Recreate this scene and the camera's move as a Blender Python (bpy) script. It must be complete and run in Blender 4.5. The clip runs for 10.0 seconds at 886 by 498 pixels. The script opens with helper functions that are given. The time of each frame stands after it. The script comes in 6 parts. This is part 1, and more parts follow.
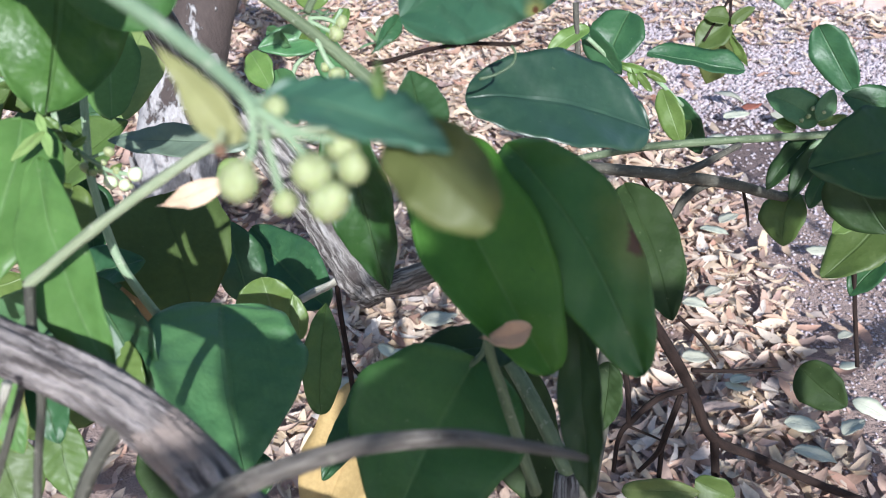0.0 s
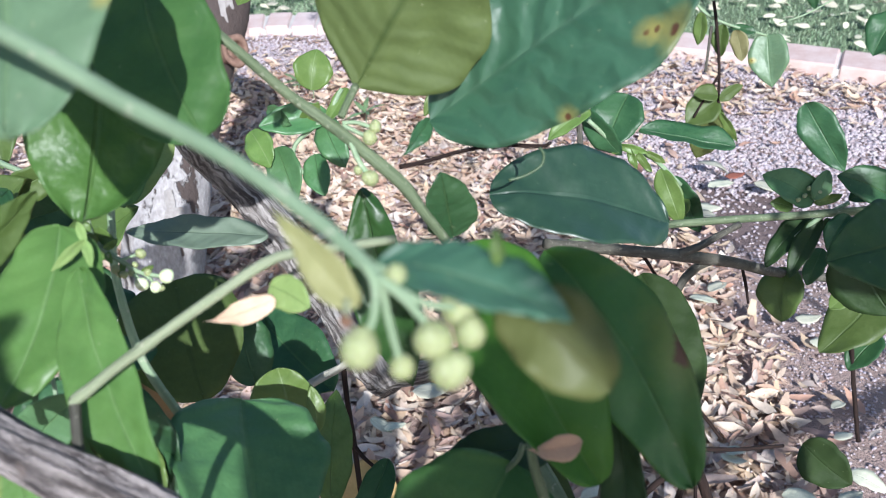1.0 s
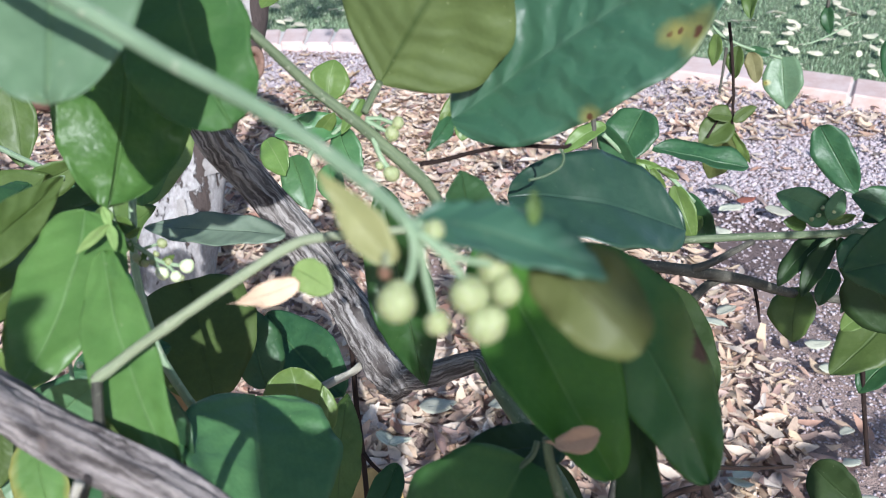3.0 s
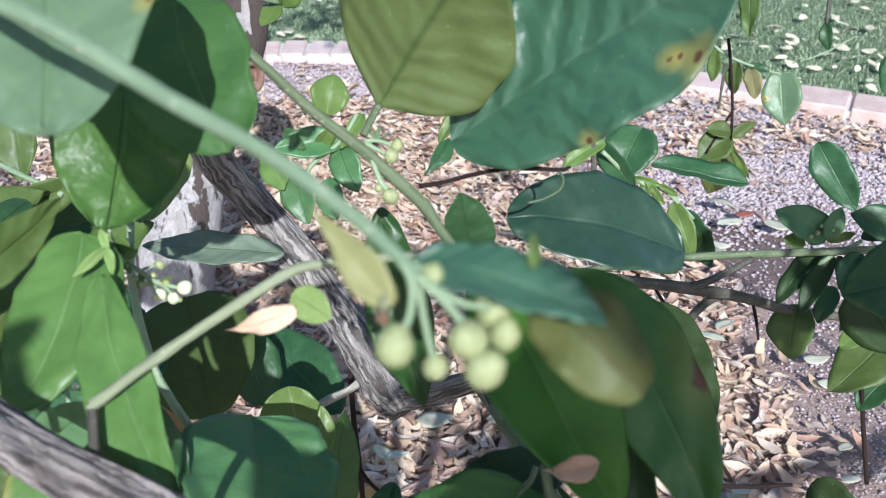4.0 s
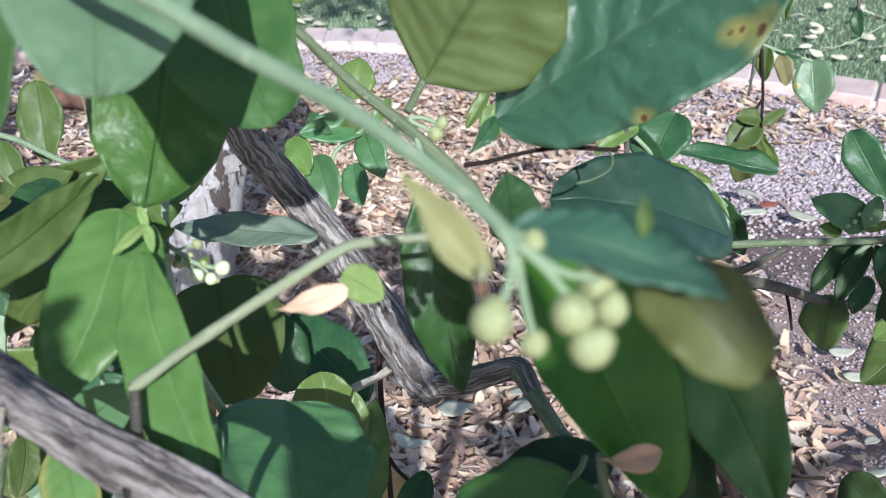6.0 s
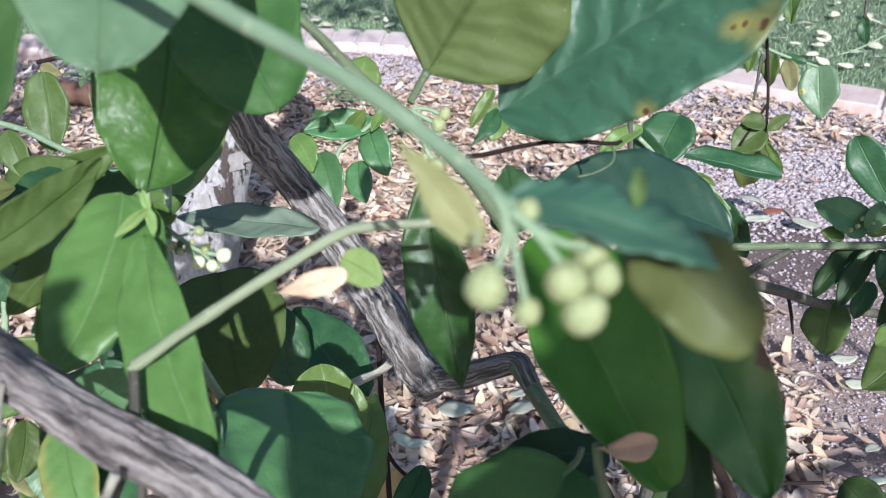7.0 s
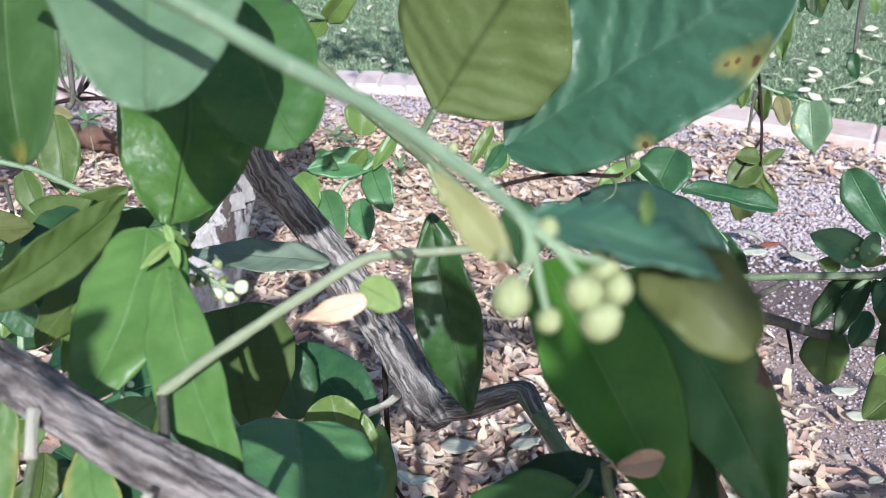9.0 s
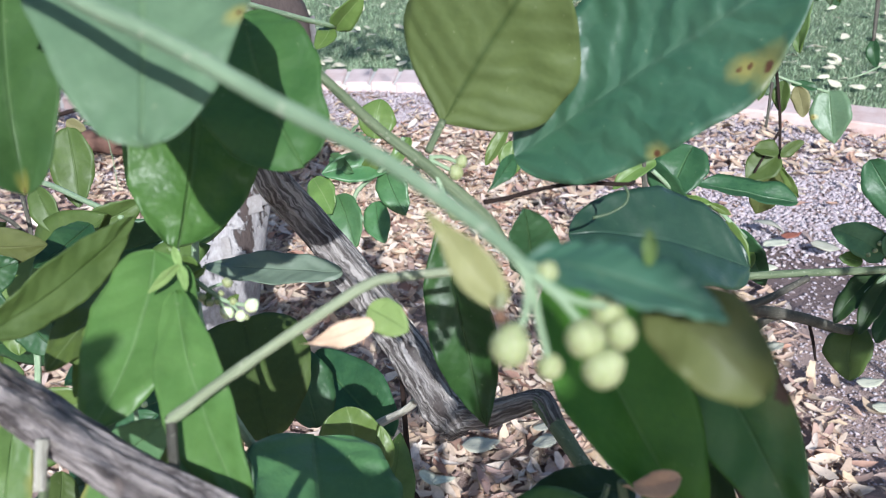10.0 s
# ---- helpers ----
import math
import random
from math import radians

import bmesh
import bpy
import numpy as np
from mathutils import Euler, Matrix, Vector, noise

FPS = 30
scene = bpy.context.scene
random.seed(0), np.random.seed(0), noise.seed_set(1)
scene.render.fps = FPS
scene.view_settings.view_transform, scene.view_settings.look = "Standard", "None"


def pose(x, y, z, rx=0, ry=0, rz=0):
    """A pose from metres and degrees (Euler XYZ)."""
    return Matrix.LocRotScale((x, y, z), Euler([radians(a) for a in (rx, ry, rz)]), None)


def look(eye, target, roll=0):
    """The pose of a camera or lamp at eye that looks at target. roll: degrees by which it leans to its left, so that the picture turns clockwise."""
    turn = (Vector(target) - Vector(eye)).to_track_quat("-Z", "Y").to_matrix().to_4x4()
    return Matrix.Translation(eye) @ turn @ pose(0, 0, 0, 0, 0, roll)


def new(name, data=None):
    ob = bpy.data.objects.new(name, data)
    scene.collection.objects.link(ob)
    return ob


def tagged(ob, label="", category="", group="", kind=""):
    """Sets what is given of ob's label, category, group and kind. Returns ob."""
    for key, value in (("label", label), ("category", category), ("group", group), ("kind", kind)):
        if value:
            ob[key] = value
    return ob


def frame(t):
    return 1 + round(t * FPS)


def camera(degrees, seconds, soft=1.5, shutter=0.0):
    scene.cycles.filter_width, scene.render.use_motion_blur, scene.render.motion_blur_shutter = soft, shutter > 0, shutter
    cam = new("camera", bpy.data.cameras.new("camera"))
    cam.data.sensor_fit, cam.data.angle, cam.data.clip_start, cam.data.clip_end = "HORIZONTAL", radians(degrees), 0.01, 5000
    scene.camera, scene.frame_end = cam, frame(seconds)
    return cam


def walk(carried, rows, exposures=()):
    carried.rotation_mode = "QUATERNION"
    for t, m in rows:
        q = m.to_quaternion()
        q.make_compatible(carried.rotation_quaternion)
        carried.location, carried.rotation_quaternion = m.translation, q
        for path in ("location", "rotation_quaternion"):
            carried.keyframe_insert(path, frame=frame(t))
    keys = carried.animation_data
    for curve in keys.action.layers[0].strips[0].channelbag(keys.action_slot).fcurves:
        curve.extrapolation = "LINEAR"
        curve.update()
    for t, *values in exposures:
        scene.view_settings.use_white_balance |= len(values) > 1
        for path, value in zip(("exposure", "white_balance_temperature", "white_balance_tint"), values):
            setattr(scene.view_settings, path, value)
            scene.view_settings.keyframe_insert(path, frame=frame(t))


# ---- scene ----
cam = camera(53.22, 10.0, soft=1.0)

PATH = [
    (0, (0.0339, -0.0016, 1.0979), (0.0039, 1.6324, -0.0550), -1.81),
    (0.5, (0.0139, 0.0004, 1.1052), (0.0384, 1.6908, 0.0366), 0.24),
    (1, (0.0129, 0.0064, 1.1124), (0.0292, 1.7173, 0.0768), -1.15),
    (1.5, (0.0107, -0.0006, 1.1081), (0.0360, 1.7169, 0.0836), 0.00),
    (2, (0.0129, -0.0010, 1.1019), (0.0214, 1.7112, 0.0682), -0.17),
    (2.5, (0.0189, -0.0012, 1.1035), (0.0269, 1.7260, 0.0952), -0.80),
    (2.7, (0.0131, -0.0009, 1.1046), (0.0120, 1.7346, 0.1107), -0.39),
    (3.8, (0.0049, 0.0018, 1.1054), (0.0166, 1.7323, 0.1028), 0.64),
    (4, (0.0080, 0.0031, 1.1088), (0.0106, 1.7497, 0.1343), 0.33),
    (4.5, (0.0046, 0.0040, 1.1054), (-0.0003, 1.7363, 0.1058), 0.17),
    (5, (0.0015, 0.0051, 1.1065), (-0.0167, 1.7426, 0.1161), 0.12),
    (5.5, (-0.0028, 0.0096, 1.0984), (-0.0323, 1.7354, 0.0881), 0.03),
    (6, (-0.0042, 0.0119, 1.0997), (-0.0365, 1.7468, 0.1051), 0.20),
    (7.3, (-0.0026, 0.0040, 1.0952), (-0.0443, 1.7452, 0.1121), 1.06),
    (7.5, (-0.0043, -0.0029, 1.1031), (-0.0485, 1.7582, 0.1563), 0.83),
    (8, (-0.0073, -0.0084, 1.1018), (-0.1271, 1.7396, 0.1373), -0.79),
    (8.5, (-0.0051, -0.0070, 1.1073), (-0.0753, 1.7553, 0.1642), -1.56),
    (9, (-0.0074, -0.0057, 1.0994), (-0.0450, 1.7741, 0.1878), 0.39),
    (9.5, (-0.0106, -0.0048, 1.1044), (-0.0806, 1.7767, 0.1982), -1.07),
    (10, (-0.0039, 0.0020, 1.1045), (-0.0853, 1.7751, 0.1828), -1.48),
]
cam.data.dof.use_dof = True
cam.data.dof.focus_distance = 0.7
cam.data.dof.aperture_fstop = 20
walk(cam, [(t, look(eye, target, roll)) for t, eye, target, roll in PATH], [(0, 0.52, 5850, 9), (2.5, 0.40, 5850, 9), (4.5, 0.39, 5850, 9), (5.75, 0.34, 5850, 9), (7.5, 0.42, 5850, 9), (8.5, 0.50, 5850, 9), (9.5, 0.36, 5850, 9), (10, 0.36, 5850, 9)])

# ---- light ----
SUN_WAY = Vector((-0.13, 0.83, -0.54)).normalized()
world = bpy.data.worlds.new("sky")
scene.world = world
world.use_nodes = True
wn = world.node_tree.nodes
sky = wn.new("ShaderNodeTexSky")
sky.sky_type = "NISHITA"
sky.sun_disc = False
sky.sun_elevation = math.asin(-SUN_WAY.z)
sky.sun_rotation = math.atan2(-SUN_WAY.x, -SUN_WAY.y)
wn["Background"].inputs["Strength"].default_value = 0.115
world.node_tree.links.new(sky.outputs["Color"], wn["Background"].inputs["Color"])
sun_data = bpy.data.lights.new("sun", "SUN")
sun_data.energy = 5.0
sun_data.angle = radians(0.53)
sun_data.color = (1.0, 0.97, 0.93)
sun = new("sun", sun_data)
sun.matrix_world = look((0, 0, 6), Vector((0, 0, 6)) + SUN_WAY)


# ---- materials ----
def nodes_of(name):
    m = bpy.data.materials.new(name)
    m.use_nodes = True
    return m, m.node_tree.nodes, m.node_tree.links, m.node_tree.nodes["Principled BSDF"]


def math_node(n, l, op, a, b=None, clamp=False):
    k = n.new("ShaderNodeMath")
    k.operation, k.use_clamp = op, clamp
    for i, v in enumerate((a, b)):
        if v is None:
            continue
        if isinstance(v, (int, float)):
            k.inputs[i].default_value = v
        else:
            l.new(v, k.inputs[i])
    return k.outputs[0]


def mix_col(n, l, fac, a, b, blend="MIX"):
    k = n.new("ShaderNodeMix")
    k.data_type, k.blend_type = "RGBA", blend
    for key, v in ((0, fac), (6, a), (7, b)):
        if isinstance(v, (int, float)):
            k.inputs[key].default_value = v
        elif isinstance(v, tuple):
            k.inputs[key].default_value = (*v, 1) if len(v) == 3 else v
        else:
            l.new(v, k.inputs[key])
    return k.outputs[2]


def noise_of(n, l, scale, coord, detail=4, rough=0.6):
    k = n.new("ShaderNodeTexNoise")
    k.inputs["Scale"].default_value, k.inputs["Detail"].default_value, k.inputs["Roughness"].default_value = scale, detail, rough
    l.new(coord, k.inputs["Vector"])
    return k.outputs["Fac"]


def remap(n, l, v, a, b, c=0.0, d=1.0):
    k = n.new("ShaderNodeMapRange")
    k.inputs[1].default_value, k.inputs[2].default_value, k.inputs[3].default_value, k.inputs[4].default_value = a, b, c, d
    l.new(v, k.inputs[0])
    return k.outputs[0]


def ramp(n, l, v, stops):
    k = n.new("ShaderNodeValToRGB")
    while len(k.color_ramp.elements) < len(stops):
        k.color_ramp.elements.new(0.5)
    for e, (p, c) in zip(k.color_ramp.elements, stops):
        e.position, e.color = p, (*c, 1)
    l.new(v, k.inputs[0])
    return k.outputs[0]


def bump_of(n, l, height, strength, distance):
    k = n.new("ShaderNodeBump")
    k.inputs["Strength"].default_value, k.inputs["Distance"].default_value = strength, distance
    l.new(height, k.inputs["Height"])
    return k.outputs[0]


def leaf_side(name, col_a, col_b, rough, glow, vein, relief, spots=(), rim=None, coat=0.0, ridge=0.06, halo=0.75, ribbing=0.2, shine=0.28):
    """One face of a blade. col_a, col_b: the mottled colours; vein: the ribs' colour; glow: share of light let through; spots: (along, across, size) of brown scars."""
    m, n, l, p = nodes_of(name)
    uv = n.new("ShaderNodeUVMap")
    xyz = n.new("ShaderNodeSeparateXYZ")
    l.new(uv.outputs[0], xyz.inputs[0])
    u = xyz.outputs[0]
    v = math_node(n, l, "ABSOLUTE", math_node(n, l, "MULTIPLY", math_node(n, l, "SUBTRACT", xyz.outputs[1], 0.5), 2.0))
    co = n.new("ShaderNodeTexCoord").outputs["Object"]
    rnd = n.new("ShaderNodeObjectInfo").outputs["Random"]
    big = noise_of(n, l, 55, co, 3)
    fine = noise_of(n, l, 900, co, 4)
    # side ribs run forward from the midrib
    wob = math_node(n, l, "MULTIPLY", noise_of(n, l, 45, co, 2), 0.16)
    run = math_node(n, l, "SUBTRACT", math_node(n, l, "ADD", u, wob), math_node(n, l, "MULTIPLY", math_node(n, l, "POWER", v, 0.8), 0.20))
    saw = math_node(n, l, "PINGPONG", math_node(n, l, "MULTIPLY", run, 9.0), 0.5)
    rib = remap(n, l, saw, 0.0, 0.10, 1.0, 0.0)
    mid = remap(n, l, v, 0.005, 0.06, 1.0, 0.0)
    ribs = math_node(n, l, "MAXIMUM", mid, math_node(n, l, "MULTIPLY", rib, 0.10 + 0.12 * ridge))
    col = mix_col(n, l, remap(n, l, big, 0.3, 0.7), col_a, col_b)
    tint = n.new("ShaderNodeHueSaturation")
    l.new(col, tint.inputs["Color"])
    l.new(remap(n, l, rnd, 0, 1, 0.485, 0.512), tint.inputs["Hue"])
    l.new(remap(n, l, rnd, 0, 1, 0.82, 1.2), tint.inputs["Value"])
    col = mix_col(n, l, math_node(n, l, "MULTIPLY", ribs, ribbing), tint.outputs[0], vein)
    speck = remap(n, l, noise_of(n, l, 260, co, 2), 0.71, 0.76)
    col = mix_col(n, l, math_node(n, l, "MULTIPLY", speck, 0.3), col, (0.34, 0.38, 0.22))
    mottle = remap(n, l, noise_of(n, l, 210, co, 5, 0.7), 0.35, 0.7, 0.0, 0.3)
    col = mix_col(n, l, mottle, col, tuple(c * 0.55 for c in col_a))
    if rim:
        edge = math_node(n, l, "ADD", v, math_node(n, l, "MULTIPLY", math_node(n, l, "SUBTRACT", big, 0.5), 0.9))
        col = mix_col(n, l, remap(n, l, edge, 0.72, 1.05), col, rim)
    for su, sv, size in spots:
        du = math_node(n, l, "SUBTRACT", u, su)
        dv = math_node(n, l, "MULTIPLY", math_node(n, l, "SUBTRACT", xyz.outputs[1], sv), 0.55)
        far = math_node(n, l, "SQRT", math_node(n, l, "ADD", math_node(n, l, "MULTIPLY", du, du), math_node(n, l, "MULTIPLY", dv, dv)))
        far = math_node(n, l, "ADD", far, math_node(n, l, "MULTIPLY", math_node(n, l, "SUBTRACT", noise_of(n, l, 130, co, 4), 0.5), size * 2.2))
        col = mix_col(n, l, remap(n, l, far, size * 0.9, size * 3.0, halo, 0.0), col, (0.38, 0.30, 0.06))
        col = mix_col(n, l, remap(n, l, far, size * 0.4, size * 0.7, 0.95, 0.0), col, (0.085, 0.03, 0.014))
    l.new(col, p.inputs["Base Color"])
    l.new(remap(n, l, math_node(n, l, "ADD", big, math_node(n, l, "MULTIPLY", fine, 0.4)), 0.4, 1.0, rough - 0.07, rough + 0.12), p.inputs["Roughness"])
    p.inputs["Specular IOR Level"].default_value = shine
    p.inputs["Coat Weight"].default_value = coat
    p.inputs["Coat Roughness"].default_value = 0.36
    swell = math_node(n, l, "ADD", math_node(n, l, "MULTIPLY", math_node(n, l, "SINE", math_node(n, l, "MULTIPLY", run, 52.0)), 0.5 * ridge), math_node(n, l, "MULTIPLY", mid, -0.8))
    height = math_node(n, l, "ADD", swell, math_node(n, l, "ADD", math_node(n, l, "MULTIPLY", big, 1.8), math_node(n, l, "MULTIPLY", fine, 0.05)))
    nor = bump_of(n, l, height, relief, 0.0016)
    l.new(nor, p.inputs["Normal"])
    tr = n.new("ShaderNodeBsdfTranslucent")
    l.new(mix_col(n, l, 0.55, col, (0.15, 0.34, 0.06)) if glow >= 0.13 else col, tr.inputs["Color"])
    mx = n.new("ShaderNodeMixShader")
    mx.inputs[0].default_value = glow
    l.new(p.outputs[0], mx.inputs[1])
    l.new(tr.outputs[0], mx.inputs[2])
    l.new(mx.outputs[0], n["Material Output"].inputs["Surface"])
    return m


def leaf_kind(name, col_a, col_b, under, rough=0.36, glow=0.16, vein=(0.2, 0.32, 0.12), relief=0.5, spots=(), rim=None, coat=0.12, ridge=0.06, halo=0.75, ribbing=0.2):
    top = leaf_side(name + "_leaf_face", col_a, col_b, rough, glow, vein, relief, spots, rim, coat, ridge, halo, ribbing)
    back = leaf_side(name + "_leaf_back", under, tuple(c * 0.8 for c in under), 0.62, glow, vein, relief * 0.8, spots, rim, 0.0, ridge, halo, ribbing)
    return top, back


LEAF = {
    "mature": leaf_kind("mature", (0.028, 0.082, 0.034), (0.045, 0.116, 0.044), (0.12, 0.19, 0.06), rough=0.4, relief=0.7, coat=0.15),
    "scarred": leaf_kind("scarred", (0.044, 0.128, 0.024), (0.060, 0.155, 0.030), (0.11, 0.19, 0.07), rough=0.45, coat=0.35, spots=((0.60, 0.97, 0.085),), halo=0.2),
    "spotted": leaf_kind("spotted", (0.038, 0.106, 0.058), (0.052, 0.130, 0.070), (0.11, 0.19, 0.07), vein=(0.11, 0.19, 0.12), rough=0.36, relief=0.35, coat=1.0, ridge=2.6, ribbing=0.3,
                         halo=0.4, spots=((0.715, 0.20, 0.017), (0.745, 0.17, 0.015), (0.79, 0.07, 0.026), (0.42, 0.02, 0.016))),
    "soft": leaf_kind("soft", (0.054, 0.145, 0.017), (0.072, 0.172, 0.022), (0.11, 0.19, 0.06), rough=0.5, glow=0.24, coat=0.05),
    "teal": leaf_kind("teal", (0.044, 0.110, 0.064), (0.060, 0.134, 0.076), (0.11, 0.19, 0.09), rough=0.45, relief=0.4, coat=0.4),
    "sheen": leaf_kind("sheen", (0.026, 0.067, 0.042), (0.037, 0.088, 0.051), (0.11, 0.19, 0.07), vein=(0.045, 0.10, 0.062), rough=0.34, relief=0.5, coat=1.0),
    "crinkled": leaf_kind("crinkled", (0.058, 0.148, 0.031), (0.084, 0.190, 0.042), (0.11, 0.19, 0.07), rough=0.4, relief=1.0, coat=0.12),
    "pale": leaf_kind("pale", (0.082, 0.165, 0.072), (0.106, 0.20, 0.088), (0.13, 0.22, 0.09), rough=0.45, coat=0.05),
    "nicked": leaf_kind("nicked", (0.108, 0.176, 0.098), (0.135, 0.21, 0.118), (0.13, 0.22, 0.09), rough=0.45, coat=0.05, spots=((0.66, 0.97, 0.016),), halo=0.5),
    "young": leaf_kind("young", (0.112, 0.182, 0.045), (0.142, 0.218, 0.056), (0.17, 0.24, 0.075), glow=0.2, vein=(0.28, 0.37, 0.16), relief=0.35, ribbing=0.5),
    "fresh": leaf_kind("fresh", (0.088, 0.168, 0.043), (0.112, 0.200, 0.053), (0.15, 0.24, 0.075), glow=0.2, vein=(0.24, 0.37, 0.16), relief=0.4, ribbing=0.4),
    "silvery": leaf_kind("silvery", (0.155, 0.215, 0.15), (0.19, 0.255, 0.182), (0.14, 0.2, 0.11), rough=0.42, coat=0.5, vein=(0.16, 0.22, 0.13)),
    "olive": leaf_kind("olive", (0.075, 0.125, 0.030), (0.095, 0.15, 0.04), (0.13, 0.18, 0.045), rough=0.5, vein=(0.06, 0.10, 0.02), ridge=0.06),
    "ribbed": leaf_kind("ribbed", (0.075, 0.125, 0.022), (0.095, 0.15, 0.03), (0.115, 0.165, 0.05), rough=0.5, vein=(0.035, 0.06, 0.012), ridge=0.5, ribbing=0.7),
    "lime": leaf_kind("lime", (0.26, 0.37, 0.12), (0.32, 0.43, 0.15), (0.3, 0.4, 0.14), glow=0.3, rough=0.5, coat=0.05),
    "tipburn": leaf_kind("tipburn", (0.041, 0.104, 0.030), (0.058, 0.136, 0.037), (0.11, 0.19, 0.07), rough=0.5, relief=0.6, coat=0.08, spots=((0.99, 0.5, 0.03),), halo=0.4),
    "matt": leaf_kind("matt", (0.043, 0.108, 0.029), (0.062, 0.138, 0.035), (0.11, 0.19, 0.07), rough=0.52, relief=0.6, coat=0.08),
    # olive green lowered in colour to stand in for shade on inner leaves
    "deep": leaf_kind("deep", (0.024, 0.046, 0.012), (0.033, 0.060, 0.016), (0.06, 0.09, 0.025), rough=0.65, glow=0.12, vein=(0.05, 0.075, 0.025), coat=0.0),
    "broad": leaf_kind("broad", (0.064, 0.154, 0.057), (0.088, 0.190, 0.070), (0.11, 0.19, 0.07), rough=0.4, relief=0.8, coat=0.5),
    "dark": leaf_kind("dark", (0.022, 0.070, 0.016), (0.036, 0.098, 0.022), (0.09, 0.16, 0.05), rough=0.4, relief=0.8, coat=0.3),
    # green darkened to paint the shade over leaves of the tuft and gaps
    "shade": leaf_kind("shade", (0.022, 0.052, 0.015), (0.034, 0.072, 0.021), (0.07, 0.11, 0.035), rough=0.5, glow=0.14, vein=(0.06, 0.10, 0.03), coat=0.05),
    "dusk": leaf_kind("dusk", (0.058, 0.084, 0.021), (0.074, 0.104, 0.028), (0.07, 0.09, 0.03), rough=0.65, glow=0.12, vein=(0.035, 0.05, 0.018), coat=0.0),
    "yellowing": leaf_kind("yellowing", (0.10, 0.20, 0.06), (0.14, 0.25, 0.07), (0.18, 0.26, 0.09), glow=0.24, rim=(0.25, 0.25, 0.07), coat=0.05, rough=0.5),
    "spotlet": leaf_kind("spotlet", (0.12, 0.20, 0.11), (0.15, 0.235, 0.13), (0.15, 0.22, 0.09), spots=((0.45, 0.10, 0.025),)),
    "yellow": leaf_kind("yellow", (0.225, 0.22, 0.095), (0.285, 0.27, 0.125), (0.25, 0.245, 0.12), rough=0.55, vein=(0.4, 0.42, 0.2)),
    "tan": leaf_kind("tan", (0.125, 0.155, 0.048), (0.155, 0.185, 0.06), (0.14, 0.165, 0.052), rough=0.6, glow=0.3, vein=(0.3, 0.3, 0.16)),
    "dry": leaf_kind("dry", (0.58, 0.38, 0.23), (0.66, 0.46, 0.29), (0.55, 0.38, 0.26), rough=0.7, glow=0.08, vein=(0.36, 0.2, 0.12), coat=0),
    "peach": leaf_kind("peach", (0.62, 0.42, 0.30), (0.70, 0.50, 0.36), (0.6, 0.42, 0.3), rough=0.7, glow=0.12, vein=(0.5, 0.32, 0.22), coat=0),
    "ochre": leaf_kind("ochre", (0.37, 0.245, 0.105), (0.46, 0.31, 0.14), (0.42, 0.28, 0.13), rough=0.7, glow=0.12, vein=(0.4, 0.26, 0.1), coat=0),
}


def wood(name, dark, light, rough, along, around, relief, fleck=0.0, sharp=0.14, mid=0.5, patch=None):
    """Bark whose grain runs along a stem: UV is metres along and turns around."""
    m, n, l, p = nodes_of(name)
    uv = n.new("ShaderNodeUVMap")
    mp = n.new("ShaderNodeMapping")
    mp.inputs["Scale"].default_value = (along, around, 1)
    bend = n.new("ShaderNodeVectorMath")
    bend.operation = "ADD"
    l.new(uv.outputs[0], bend.inputs[0])
    co = n.new("ShaderNodeTexCoord").outputs["Object"]
    sway = n.new("ShaderNodeCombineXYZ")
    l.new(remap(n, l, noise_of(n, l, 110, co, 3), 0.2, 0.8, -0.028, 0.028), sway.inputs[1])
    l.new(sway.outputs[0], bend.inputs[1])
    l.new(bend.outputs[0], mp.inputs["Vector"])
    grain = noise_of(n, l, 1.0, mp.outputs[0], 6, 0.65)
    broad = noise_of(n, l, 60, co, 3)
    fine = noise_of(n, l, 700, co, 3)
    col = mix_col(n, l, remap(n, l, grain, mid - sharp, mid + sharp), dark, light)
    col = mix_col(n, l, remap(n, l, broad, 0.35, 0.75, 0.0, 0.5), col, tuple(c * 0.62 for c in light))
    if patch:
        bare = remap(n, l, noise_of(n, l, 26, co, 2), 0.60, 0.63)
        col = mix_col(n, l, math_node(n, l, "MULTIPLY", bare, 0.8), col, patch)
    if fleck:
        col = mix_col(n, l, math_node(n, l, "MULTIPLY", remap(n, l, noise_of(n, l, 300, co, 2), 0.62, 0.68), fleck), col, (0.5, 0.48, 0.38))
    l.new(col, p.inputs["Base Color"])
    p.inputs["Roughness"].default_value = rough
    p.inputs["Specular IOR Level"].default_value = 0.25
    h = math_node(n, l, "ADD", grain, math_node(n, l, "MULTIPLY", fine, 0.25))
    l.new(bump_of(n, l, h, relief, 0.004), p.inputs["Normal"])
    return m


BARK = wood("striped_bark", (0.062, 0.050, 0.047), (0.50, 0.46, 0.435), 0.85, 28.0, 25.0, 1.0, 0.1, sharp=0.07, mid=0.52)
PALE_BARK = wood("grey_fissured_bark", (0.058, 0.047, 0.045), (0.36, 0.315, 0.30), 0.85, 30.0, 13.0, 1.0, 0.1, sharp=0.085, mid=0.50, patch=(0.29, 0.23, 0.20))
GREEN_TWIG = wood("green_twig_skin", (0.19, 0.28, 0.16), (0.32, 0.41, 0.26), 0.5, 40.0, 5.0, 0.35, 0.35)
SHOOT_SKIN = wood("grey_green_shoot_skin", (0.13, 0.20, 0.12), (0.22, 0.30, 0.19), 0.5, 40.0, 5.0, 0.35, 0.3)
TAN_TWIG = wood("tan_green_twig_skin", (0.20, 0.24, 0.14), (0.32, 0.35, 0.23), 0.55, 40.0, 5.0, 0.4, 0.3)
